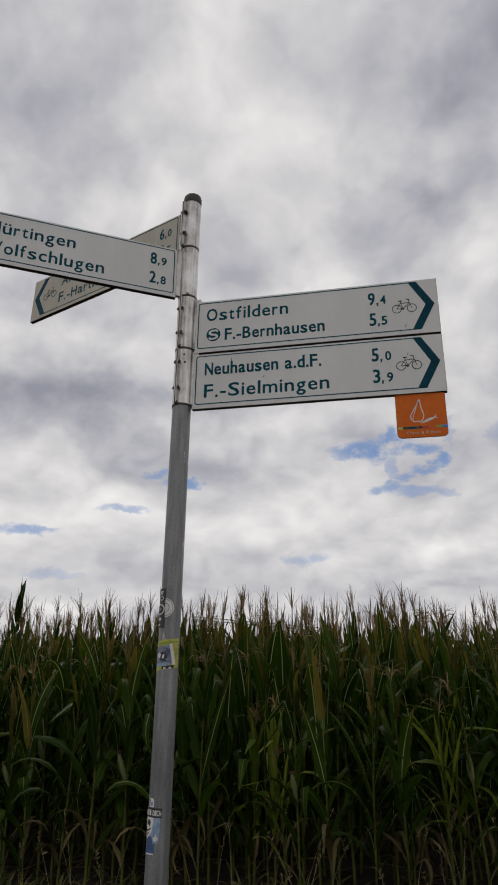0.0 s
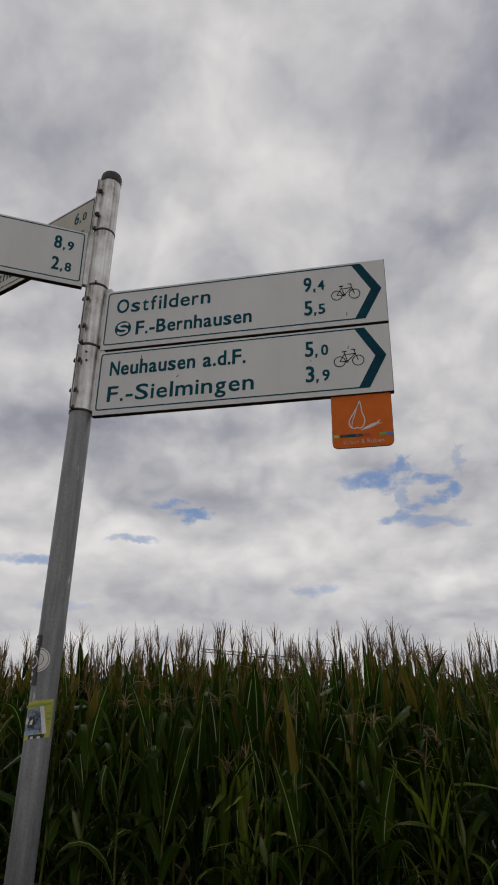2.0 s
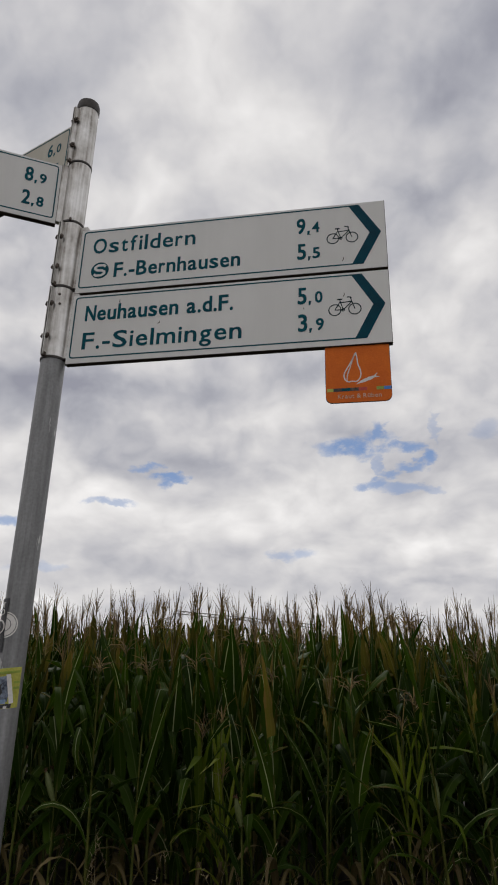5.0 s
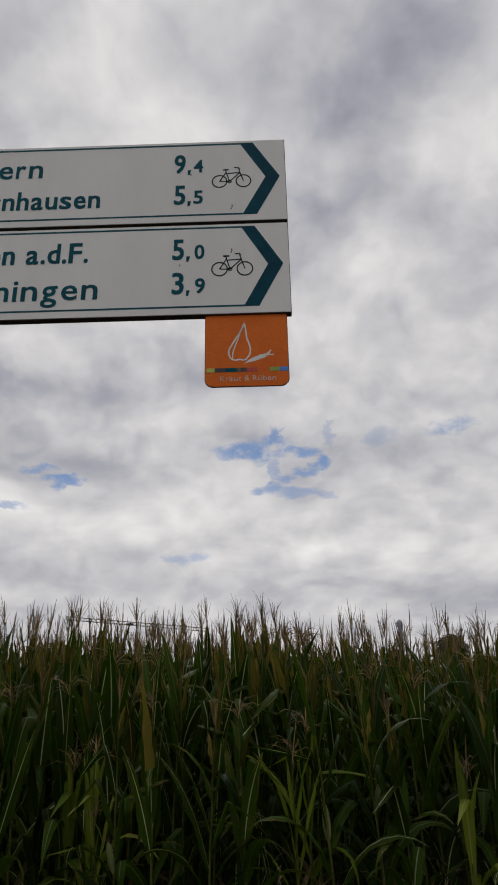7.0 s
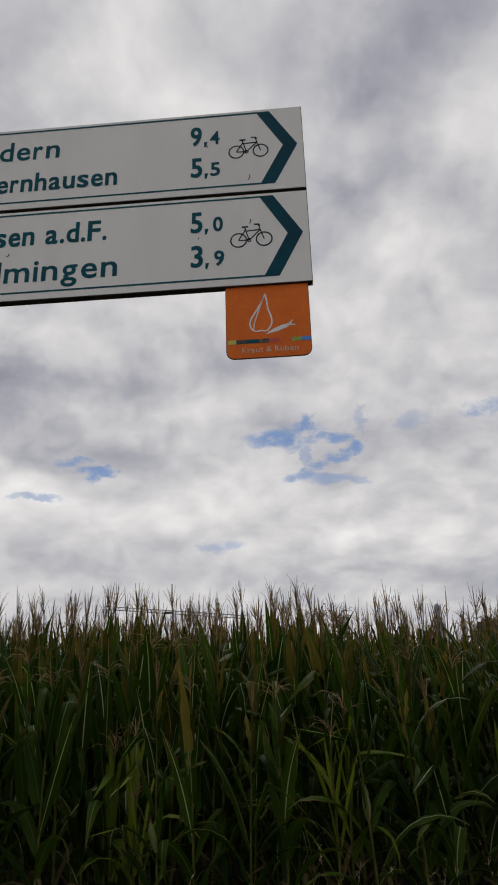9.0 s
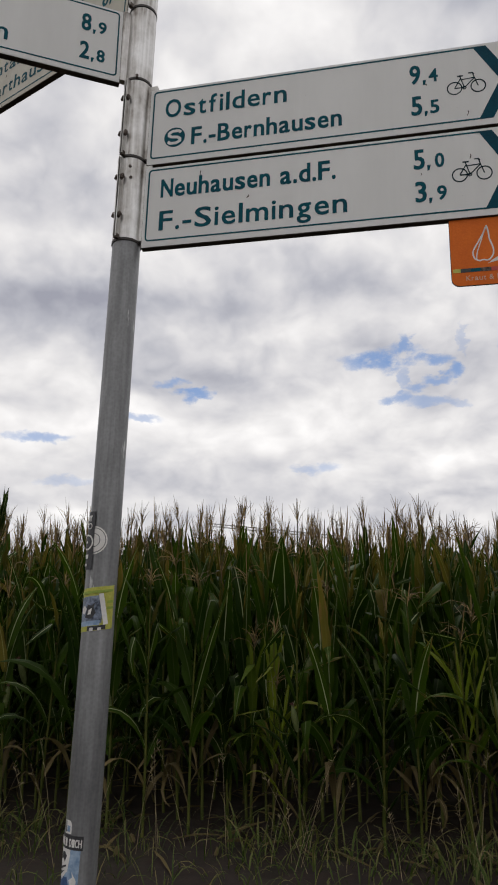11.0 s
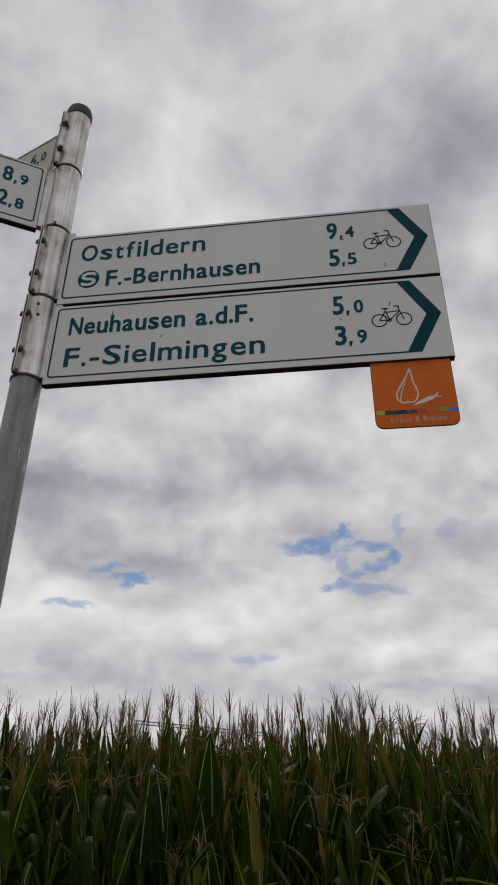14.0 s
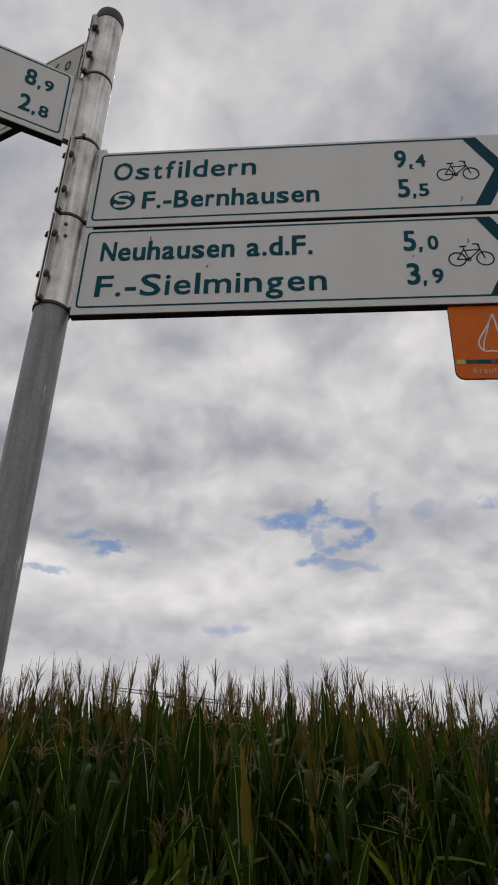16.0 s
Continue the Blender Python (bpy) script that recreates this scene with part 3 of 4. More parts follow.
def direction_sign(m, arrow, lines, numbers, disc, scuffs, label, sheeting=FACE):
    """A flat box sign: its front looks along -y, x runs to the right, z up."""
    root = new("direction_sign")
    root.matrix_world = m
    tagged(root, label, "direction sign", "cycle direction signs")
    b = bmesh.new()
    box(b, 0.0015, LONG - 0.0015, 0.0, 0.004, 0.0015, TALL - 0.0015)
    part("face", b, sheeting, root, "weathered white sheeting")
    b = bmesh.new()
    box(b, 0.0, LONG, 0.0015, THICK, 0.0, TALL, 0.0013)
    part("panel", b, RIM, root, "dirty aluminium box panel")
    side = 1 if arrow == "right" else -1
    X = lambda u: u if side > 0 else LONG - u
    # border line that stops at the arrow
    b = bmesh.new()
    r, u0, u1, v0, v1 = 0.009, 0.0125, 0.900, 0.0205, 0.2335
    pts = [(u1, v0)] + [(u0 + r - r * math.sin(radians(q)), v0 + r - r * math.cos(radians(q))) for q in (0, 30, 60, 90)]
    pts += [(u0 + r - r * math.cos(radians(q)), v1 - r + r * math.sin(radians(q))) for q in (0, 30, 60, 90)] + [(u1, v1)]
    stroke(b, [(X(u), v) for u, v in pts], 0.0042, INK, 0.0)
    part("border_line", b, TEAL, root, "thin teal border line")
    b = bmesh.new()
    pts = [(0.892, 0.2355), (0.925, 0.2355), (0.990, 0.129), (0.932, 0.0185), (0.897, 0.0185), (0.955, 0.129)]
    for quad in ((0, 1, 2, 5), (5, 2, 3, 4)):
        flat(b, [(X(pts[i][0]), pts[i][1]) for i in quad], INK, 0.0)
    part("arrow", b, ARROW, root, "dark teal arrowhead")
    for words, a, z, v, cap, heavy in lines:
        if " " in words:                       # two words, two parts
            first, second = words.split(" ")
            part("lettering", write(bmesh.new(), first, a, a + 0.638 * (z - a), v, cap, INK, heavy), TEAL, root)
            part("lettering", write(bmesh.new(), second, a + 0.694 * (z - a), z, v, cap, INK, heavy), TEAL, root)
        else:
            part("lettering", write(bmesh.new(), words, a, z, v, cap, INK, heavy), TEAL, root)
    for whole, rest, a, z, v in numbers:
        part("distance_figure", write(bmesh.new(), whole, a, a + 0.028, v, 0.057, INK, 0.0011), TEAL, root)
        part("decimal_comma", flat(bmesh.new(), [(a + 0.0335, v - 0.0055), (a + 0.0385, v - 0.0045), (a + 0.0420, v + 0.0095), (a + 0.0335, v + 0.0095)], INK, 0.0), TEAL, root)
        part("distance_figure", write(bmesh.new(), rest, z - 0.0235, z, v + 0.001, 0.0395, INK, 0.0009), TEAL, root)
    bicycle(root, 0.822 if side > 0 else LONG - 0.822 - 0.098, 0.0985, 0.098)
    if disc:
        cu, cv = disc
        b = bmesh.new()
        flat(b, ring(cu, cv, 0.0305, 32), INK, 0.0)
        part("disc", b, TEAL, root, "teal disc with a letter S")
        b = bmesh.new()
        s = [(0.019, 0.013), (0.012, 0.019), (-0.006, 0.019), (-0.016, 0.013), (-0.016, 0.006), (-0.008, 0.001), (0.008, -0.001), (0.016, -0.006), (0.016, -0.013), (0.006, -0.019), (-0.012, -0.019), (-0.019, -0.013)]
        stroke(b, [(cu + x, cv + z) for x, z in s], 0.0085, INK * 1.8, 0.0)
        part("disc_letter", b, FACE, root)
    for a, v, dx, dz in scuffs:
        b = bmesh.new()
        stroke(b, [(a, v), (a + dx * 0.7, v + dz * 0.5), (a + dx * 0.6, v + dz)], 0.0022, INK, 0.0)
        part("scuff", b, BOLT, root, "small brown scratch")
    for ob in root.children:
        ob.data.transform(Matrix.Diagonal((1.0, 1.0, STRETCH, 1.0)))
    return root


ROW1, ROW2 = 0.146, 0.050
ARM = 0.0458                                  # from the post's axis to the sign's end


def arm(index, front, lift=0.0, droop=0.0, gap=0.0):
    """Pose of a sign on the post; front: how far its face lies before the axis."""
    angle = ANGLES[index]
    turn = angle if abs(angle) < 90 else angle + 180
    m = POST @ pose(0, 0, LOW + index * PITCH + lift, 0, 0, turn)
    if abs(angle) < 90:
        return m @ Matrix.Translation((ARM, -front, 0))
    return m @ pose(-ARM - gap, -front, 0, 0, droop, 0) @ Matrix.Translation((-LONG, 0, 0))


direction_sign(arm(1, 0.011), "right",
               [("Ostfildern", 0.048, 0.399, ROW1, 0.058, 0.0006), ("F.-Bernhausen", 0.129, 0.549, ROW2, 0.055, 0.0010)],
               [("9", "4", 0.729, 0.801, ROW1), ("5", "5", 0.730, 0.801, ROW2 + 0.002)], (0.080, 0.080), [(0.868, 0.034, 0.006, 0.014), (0.769, 0.143, 0.003, -0.004)],
               "white cycle direction sign to Ostfildern with teal arrow")
direction_sign(arm(0, 0.011), "right",
               [("Neuhausen a.d.F.", 0.049, 0.531, ROW1, 0.056, 0.0012), ("F.-Sielmingen", 0.049, 0.560, ROW2 - 0.003, 0.058, 0.0006)],
               [("5", "0", 0.730, 0.806, ROW1), ("3", "9", 0.731, 0.808, ROW2 + 0.004)], None, [(0.164, 0.200, -0.005, 0.016), (0.293, 0.119, 0.008, 0.008), (0.868, 0.162, 0.004, 0.012), (0.748, 0.129, 0.001, 0.005)],
               "white cycle direction sign to Neuhausen with teal arrow")
direction_sign(arm(2, 0.011, 0.010, -0.99, 0.010), "left",
               [("Nürtingen", 0.222, 0.566, ROW1 - 0.006, 0.056, 0.0005), ("Wolfschlugen", 0.217, 0.692, ROW2 - 0.003, 0.056, 0.0005)],
               [("8", "9", 0.886, 0.958, ROW1), ("2", "8", 0.886, 0.958, ROW2 + 0.001)], None, [],
               "white cycle direction sign to Nürtingen with teal arrow")
direction_sign(arm(3, 0.011, -0.005, 0.0, 0.016), "left",
               [("Aichtal", 0.216, 0.470, ROW1, 0.056, 0.0005), ("F.-Harthausen", 0.208, 0.700, ROW2, 0.056, 0.0005)],
               [("6", "0", 0.886, 0.958, ROW1), ("1", "5", 0.886, 0.958, ROW2 + 0.004)], None, [(0.40, 0.12, 0.005, 0.01), (0.62, 0.06, 0.004, 0.008)],
               "grimy yellowed cycle direction sign to Aichtal with teal arrow", GRIMY)


def route_plate(m, label):
    """Small orange plate below the arrow end of a sign; x to the right, top at z 0."""
    root = new("route_plate")
    root.matrix_world = m
    tagged(root, label, "route plate", "orange route plates")
    W, Hh = 0.183, 0.179
    b = bmesh.new()
    flat(b, rounded(0, W, -Hh, 0.0, 0.018, (0, 0, 1, 1)), 0.0, 0.003)
    part("plate", b, ORANGE, root, "orange sheet metal")
    b = bmesh.new()
    flat(b, rounded(-0.0014, W + 0.0014, -Hh - 0.0014, 0.0, 0.019, (0, 0, 1, 1)), 0.0012, 0.0034)
    part("backing", b, RIM, root, "dark sheet metal edge")
    b = bmesh.new()
    box(b, 0.004, W - 0.004, 0.003, 0.006, -0.016, 0.0, 0.001)
    part("rail", b, RIM, root, "dull aluminium holding rail")
    ink = -0.0006
    b = bmesh.new()
    turnip = [(0.087, -0.022), (0.086, -0.025), (0.075, -0.050), (0.059, -0.076), (0.051, -0.092), (0.054, -0.109), (0.066, -0.117), (0.075, -0.113), (0.087, -0.117), (0.097, -0.106), (0.101, -0.092), (0.098, -0.076), (0.092, -0.060), (0.091, -0.043), (0.088, -0.025)]
    stroke(b, eased(turnip, True), 0.0034, ink, 0.0, True)
    stroke(b, eased([(0.084, -0.027), (0.071, -0.067), (0.061, -0.095), (0.060, -0.111)]), 0.0026, ink, 0.0)
    part("turnip_drawing", b, WHITE, root, "white line drawing of a turnip")
    b = bmesh.new()
    flat(b, [(0.085, -0.124), (0.103, -0.111), (0.122, -0.103), (0.136, -0.100), (0.140, -0.104), (0.130, -0.111), (0.108, -0.119)], ink, 0.0)
    for dx, dz in ((0.011, 0.011), (0.008, 0.004), (0.016, -0.001)):
        stroke(b, [(0.135, -0.103), (0.135 + dx, -0.103 + dz)], 0.0028, ink, 0.0)
    part("carrot_drawing", b, WHITE, root)
    for u0, u1, mat in ((0.003, 0.021, YELLOW), (0.021, 0.044, NIGHT), (0.044, 0.068, TEAL), (0.068, 0.092, BOLT), (0.092, 0.116, RED), (0.142, 0.163, LIME), (0.163, 0.183, BLUE)):
        b = bmesh.new()
        box(b, u0, u1, ink, 0.0, -0.1445, -0.1345)
        part("colour_bar", b, mat, root)
    part("lettering", write(bmesh.new(), "Kraut & Rüben", 0.033, 0.155, -0.167, 0.0135, ink, 0.0), FADED, root)
    return root


route_plate(arm(0, 0.004) @ Matrix.Translation((0.8095, 0, 0.0)), "orange metal route plate with white turnip drawing")
route_plate(arm(2, 0.004, 0.010, -0.99, 0.010) @ Matrix.Translation((0.020, 0, 0.0)), "orange metal route plate under the Nürtingen sign")


# ---------------------------------------------------------------- stickers on the pole
def bend(b, a, z, lift, slant=0.0):
    """Wrap a flat drawing (x along the pole's girth, z up) round the pole at an angle and height."""
    x = -0.066
    while x < 0.066:
        bmesh.ops.bisect_plane(b, geom=b.verts[:] + b.edges[:] + b.faces[:], dist=1e-6, plane_co=(x, 0, 0), plane_no=(1, 0, 0))
        x += 0.005
    for v in b.verts:
        q, r = radians(a) + v.co.x / POLE_R, POLE_R + lift - v.co.y
        v.co = Vector((r * math.cos(q), r * math.sin(q), z + 0.018 + v.co.z + slant * v.co.x))
    return b


def round_sticker(z, a, size, mats, label, lift=0.0):
    root = new("sticker")
    root.matrix_world = POST
    tagged(root, label, "sticker", "stickers on the pole")
    for i, (k, mat) in enumerate(mats):
        b = flat(bmesh.new(), ring(0, 0, size * k, 28), -0.0006, 0.0)
        part("sheet" if i == 0 else "print", bend(b, a, z, lift + 0.0004 * i), mat, root)
    return root


def drawn_sticker(a, z, slant, pieces, label, lift=0.0):
    """A sticker from flat outlines: (part name, material, points); later ones lie on earlier ones."""
    root = new("sticker")
    root.matrix_world = POST
    tagged(root, label, "sticker", "stickers on the pole")
    for i, (name, mat, points) in enumerate(pieces):
        part(name, bend(flat(bmesh.new(), points, -0.0006, 0.0), a, z, lift + 0.00025 * i, slant), mat, root)
    return root


def oblong(x0, x1, z0, z1, lean=0.0):
    return [(x0, z0), (x1, z0), (x1 + lean, z1), (x0 + lean, z1)]


round_sticker(1.806, -106.0, 0.034, [(1.0, WHITE), (0.90, STEEL), (0.84, WHITE), (0.50, STEEL), (0.44, WHITE)], "round white sticker with grey ring on the pole")
drawn_sticker(-134.0, 1.806, 0.0, [("sheet", NIGHT, oblong(-0.026, 0.020, -0.070, 0.070))]
              + [("print", WHITE, oblong(x0, x1, z0, z1)) for x0, x1, z0, z1 in
                 ((-0.004, 0.001, 0.048, 0.060), (0.004, 0.007, 0.046, 0.060), (0.001, 0.011, 0.057, 0.060), (-0.006, 0.006, -0.044, -0.034), (-0.016, -0.009, -0.040, -0.034), (-0.008, 0.003, -0.062, -0.056))],
              "black sticker with white print on the grey pole", 0.0022)
round_sticker(1.840, -124.0, 0.0075, [(1.0, WHITE), (0.70, NIGHT)], "small white ring sticker on the pole", 0.0042)
round_sticker(1.801, -133.0, 0.019, [(1.0, WHITE), (0.80, NIGHT), (0.42, NIGHT), (0.16, WHITE)], "small round black and white sticker on the pole", 0.0040)
drawn_sticker(-86.0, 1.645, 0.13, [
    ("sheet", YELLOW, oblong(-0.056, 0.050, -0.050, 0.050)),
    ("picture", PHOTO, oblong(-0.056, 0.020, -0.034, 0.030, 0.002)),
    ("print", PALEBLUE, oblong(-0.056, 0.016, -0.038, -0.027)),
    ("print", NIGHT, [(-0.022, -0.018), (-0.004, -0.022), (0.006, -0.010), (0.000, 0.004), (0.004, 0.014), (-0.006, 0.008), (-0.016, 0.012), (-0.018, -0.004)]),
    ("print", WHITE, [(-0.036, 0.004), (-0.026, 0.010), (-0.018, 0.002), (-0.024, -0.010), (-0.034, -0.006)]),
    ("print", WHITE, [(-0.012, -0.002), (-0.004, 0.002), (-0.006, -0.012), (-0.014, -0.012)]),
    ("print", NIGHT, oblong(-0.012, 0.030, -0.049, -0.039)),
    ("print", WHITE, oblong(-0.006, 0.002, -0.050, -0.043)),
    ("print", WHITE, oblong(0.012, 0.020, -0.050, -0.044)),
    ("print", LIME, oblong(-0.044, 0.044, 0.036, 0.042)),
    ("print", LIME, oblong(0.030, 0.046, 0.010, 0.016)),
    ("print", LIME, oblong(0.030, 0.046, -0.004, 0.002))], "yellow green sticker with a faded blue picture")
drawn_sticker(-54.0, 1.646, 0.0, [("sheet", WHITE, [(0.003, -0.037), (0.013, -0.034), (-0.001, 0.036), (-0.011, 0.034)])], "torn strip of white sticker paper", 0.0040)
drawn_sticker(-118.0, 1.178, 0.0, [("sheet", WHITE, [(-0.013, -0.012), (0.009, -0.012), (0.009, 0.008), (0.004, 0.014), (-0.013, 0.014)]), ("print", PALEBLUE, oblong(-0.004, 0.005, -0.008, 0.004)), ("print", NIGHT, oblong(-0.010, -0.007, -0.010, 0.012))], "small white sticker on the grey pole")
low = drawn_sticker(-100.0, 1.112, -0.05, [
    ("sheet", PALEBLUE, [(-0.040, -0.052), (0.012, -0.050), (0.020, -0.040), (0.022, 0.040), (-0.040, 0.052)]),
    ("print", DULLBLUE, [(-0.040, -0.052), (0.000, -0.050), (-0.006, -0.030), (-0.040, -0.034)]),
    ("print", WHITE, [(-0.040, -0.030), (-0.024, -0.038), (-0.006, -0.018), (-0.002, 0.008), (-0.002, 0.024), (-0.040, 0.026)]),
    ("print", NIGHT, oblong(-0.040, 0.026, 0.024, 0.052)),
    ("print", NIGHT, [(-0.028, 0.014), (-0.018, 0.018), (-0.010, 0.010), (-0.016, -0.002), (-0.022, 0.004), (-0.030, 0.000)]),
    ("print", NIGHT, [(-0.040, -0.004), (-0.028, -0.014), (-0.010, -0.006), (-0.010, -0.010), (-0.028, -0.019), (-0.040, -0.009)]),
    ("print", NIGHT, [(-0.036, -0.020), (-0.026, -0.028), (-0.014, -0.018), (-0.026, -0.023)]),
    ("print", WHITE, [(0.000, -0.034), (0.008, -0.028), (0.006, -0.018), (0.016, -0.034), (0.016, -0.040), (0.004, -0.044)]),
    ("print", WHITE, oblong(-0.034, -0.028, 0.030, 0.046)),
    ("print", WHITE, oblong(-0.024, -0.019, 0.030, 0.046)),
    ("print", WHITE, oblong(-0.015, -0.010, 0.030, 0.046))], "pale blue sticker with black and white print")
part("lettering", bend(write(bmesh.new(), "DICH", -0.004, 0.023, 0.030, 0.016, -0.0006, 0.0004), -100.0, 1.112, 0.0030, -0.05), WHITE, low)
drawn_sticker(-116.0, 1.046, 0.0, [("sheet", DULLBLUE, oblong(-0.028, 0.016, -0.016, 0.018)), ("print", WHITE, oblong(-0.026, 0.014, -0.015, -0.011))], "torn blue sticker on the grey pole")


# ---------------------------------------------------------------- maize
def leaf_shape(rng, base, lean_dir, length, width, start, bend, fold, segs=8, cols=(-1.0, -0.5, 0.0, 0.5, 1.0)):
    """Points, faces and uv of one arching leaf with a keeled midrib. start, bend: degrees from upright."""
    pts, uvs, faces = [], [], []
    p = Vector(base)
    d = Vector((math.cos(lean_dir), math.sin(lean_dir), 0.0))
    side = Vector((-d.y, d.x, 0.0))
    twist = rng.uniform(-0.5, 0.5)
    wave, phase = rng.uniform(0.06, 0.16), rng.uniform(0, 6.28)
    sway = rng.uniform(-0.25, 0.25)
    for i in range(segs + 1):
        t = i / segs
        a = radians(start + bend * t ** 1.7 + (fold if t > 0.55 else 0.0))
        step = length / segs
        axis = (d * math.sin(a) + Vector((0, 0, 1)) * math.cos(a) + side * sway * t).normalized()
        if i:
            p = p + axis * step
        w = width * 0.5 * (min(1.0, 0.42 + 2.6 * t) * (1.0 - t ** 2.6)) + 0.0008
        across = (side * math.cos(twist * t * 2) + axis.cross(side) * math.sin(twist * t * 2)).normalized()
        up = across.cross(axis).normalized()
        keel = 0.34 * (1 - 0.6 * t)
        for k in cols:
            ripple = wave * w * 2.2 * abs(k) * math.sin(phase + 17 * t + (2.1 if k > 0 else 0.0)) * (abs(k) > 0.7)
            q = p + across * (w * k) + up * (w * keel * abs(k) + ripple)
            pts.append(tuple(q))
            uvs.append((0.5 + 0.5 * k, t))
    for i in range(segs):
        for k in range(len(cols) - 1):
            a = i * len(cols) + k
            faces.append((a, a + 1, a + len(cols) + 1, a + len(cols)))
    return pts, faces, uvs


def tube_shape(points, radii, sides):
    bm = bmesh.new()
    tube(bm, points, radii, sides, True)
    bm.verts.index_update()
    pts = [tuple(v.co) for v in bm.verts]
    faces = [tuple(v.index for v in f.verts) for f in bm.faces]
    bm.free()
    return pts, faces, [(0.5, 0.5)] * len(pts)


def join_shapes(shapes):
    pts, faces, uvs = [], [], []
    for p, f, u in shapes:
        n = len(pts)
        pts += p
        uvs += u
        faces += [tuple(i + n for i in q) for q in f]
    return pts, faces, uvs


def plant_shapes(seed, tall, leaves, dry_low=3, ear=True, spread=1.0, top="tassel", broad=1.0, coarse=False, low_leaf=0.24):
    """List of (part name, sub-part of, shape, material) of one maize plant of unit build; tall: height of the topmost leaf's foot."""
    rng = random.Random(seed)
    out = []
    fan = rng.uniform(0, math.pi)
    bow = (rng.uniform(-0.05, 0.05), rng.uniform(-0.05, 0.05))
    at = lambda z: Vector((bow[0] * (z / tall) ** 2, bow[1] * (z / tall) ** 2, z))
    n = 9
    pts = [at(-0.03 + (tall + 0.15) * i / n) + Vector((rng.uniform(-0.003, 0.003), rng.uniform(-0.003, 0.003), 0)) for i in range(n + 1)]
    radii = [0.0128 * (1 - 0.60 * i / n) for i in range(n + 1)]
    out.append(("stalk", tube_shape(pts, radii, 6), "STALK"))
    for i in range(leaves):
        f = i / (leaves - 1)
        z = low_leaf + (tall - 0.17 - low_leaf) * f ** 0.95
        way = fan + math.pi * (i % 2) + rng.uniform(-0.55, 0.55)
        length = (0.34 + 0.50 * math.sin(math.pi * min(1, 0.22 + 0.66 * f)) ** 0.8) * rng.uniform(0.85, 1.12)
        width = (0.060 + 0.040 * math.sin(math.pi * (0.12 + 0.72 * f))) * rng.uniform(0.8, 1.15) * broad
        if f > 0.82:                           # the uppermost leaves are short, narrow and steep
            length, width = length * (0.66 - 1.1 * (f - 0.82)), width * 0.70
            start, bend = rng.uniform(3, 12), rng.uniform(2, 34) * spread
            upper = "OLIVE" if rng.random() < 0.75 else "LEAF"
        elif f > 0.38:
            start, bend = rng.uniform(4, 17), (rng.uniform(60, 130) if rng.random() < 0.16 else rng.uniform(3, 38)) * spread
        else:
            start, bend = rng.uniform(12, 30), rng.uniform(70, 150)
        fold = rng.choice((0, 0, 0, 60, 85, 105)) if f < 0.8 else 0
        mat = "SERE" if i < dry_low and rng.random() < 0.7 else (upper if f > 0.82 else "OLIVE" if f > 0.7 and rng.random() < 0.14 else "LEAF")
        if mat == "SERE":
            bend, width = rng.uniform(115, 165), width * 0.62
        if coarse:
            out.append(("leaf", leaf_shape(rng, at(z), way, length, width, start, bend, fold, 5, (-1.0, 0.0, 1.0)), mat))
        else:
            out.append(("leaf", leaf_shape(rng, at(z), way, length, width, start, bend, fold), mat))
    if top in ("tassel", "open tassel"):
        wide = top == "open tassel"
        foot = at(tall + 0.05)
        spike = rng.uniform(0.29, 0.48) * (0.72 if wide else 1.0)
        tip = foot + Vector((rng.uniform(-0.05, 0.05), rng.uniform(-0.05, 0.05), spike))
        limbs = [tube_shape([foot, foot.lerp(tip, 0.35), foot.lerp(tip, 0.7), tip], [0.0034, 0.0040, 0.0038, 0.0014], 4)]
        for j in range(rng.randint(9, 15)):
            b = foot.lerp(tip, rng.uniform(0.02, 0.32))
            a = rng.uniform(0, 6.28)
            if wide:
                open_, droop = rng.uniform(14, 55), rng.uniform(20, 110)
            else:
                open_, droop = rng.choice((rng.uniform(3, 12), rng.uniform(5, 20), rng.uniform(10, 34))), rng.choice((rng.uniform(-14, 4), rng.uniform(-8, 10), rng.uniform(0, 40)))
            l = rng.uniform(0.12, 0.26)
            line = [b]
            for k in range(3):
                q = radians(open_ + droop * k / 2)
                line.append(line[-1] + Vector((math.cos(a) * math.sin(q), math.sin(a) * math.sin(q), math.cos(q))) * (l / 3))
            limbs.append(tube_shape(line, [0.0018, 0.0026, 0.0025, 0.0010], 3))
        out.append(("tassel", join_shapes(limbs), "TASSEL"))
    elif top == "blade":
        for j in range(4):
            out.append(("leaf", leaf_shape(rng, at(tall - 0.06), 0.8 * j, 0.54 - 0.05 * j, 0.078, 1, 4, 0), "LEAF"))
    if ear:
        z = tall * rng.uniform(0.44, 0.54)
        a = fan + 1.2
        d = Vector((math.cos(a) * 0.36, math.sin(a) * 0.36, 0.93)).normalized()
        b = at(z) + Vector((math.cos(a), math.sin(a), 0)) * 0.012
        L = rng.uniform(0.20, 0.25)
        out.append(("ear", tube_shape([b + d * (L * k) for k in (0, 0.15, 0.4, 0.7, 0.92, 1.0)], [0.010, 0.022, 0.027, 0.024, 0.013, 0.006], 8), "HUSK"))
        tuft = []
        for j in range(9):
            e = b + d * (L * 0.97)
            o = Vector((rng.uniform(-1, 1), rng.uniform(-1, 1), rng.uniform(-0.6, 0.6))) * 0.032
            tuft.append(tube_shape([e, e + d * 0.025 + o * 0.5, e + d * 0.035 + o + Vector((0, 0, -0.02))], [0.004, 0.003, 0.001], 3))
        out.append(("silk", join_shapes(tuft), "SILK"))
    return out


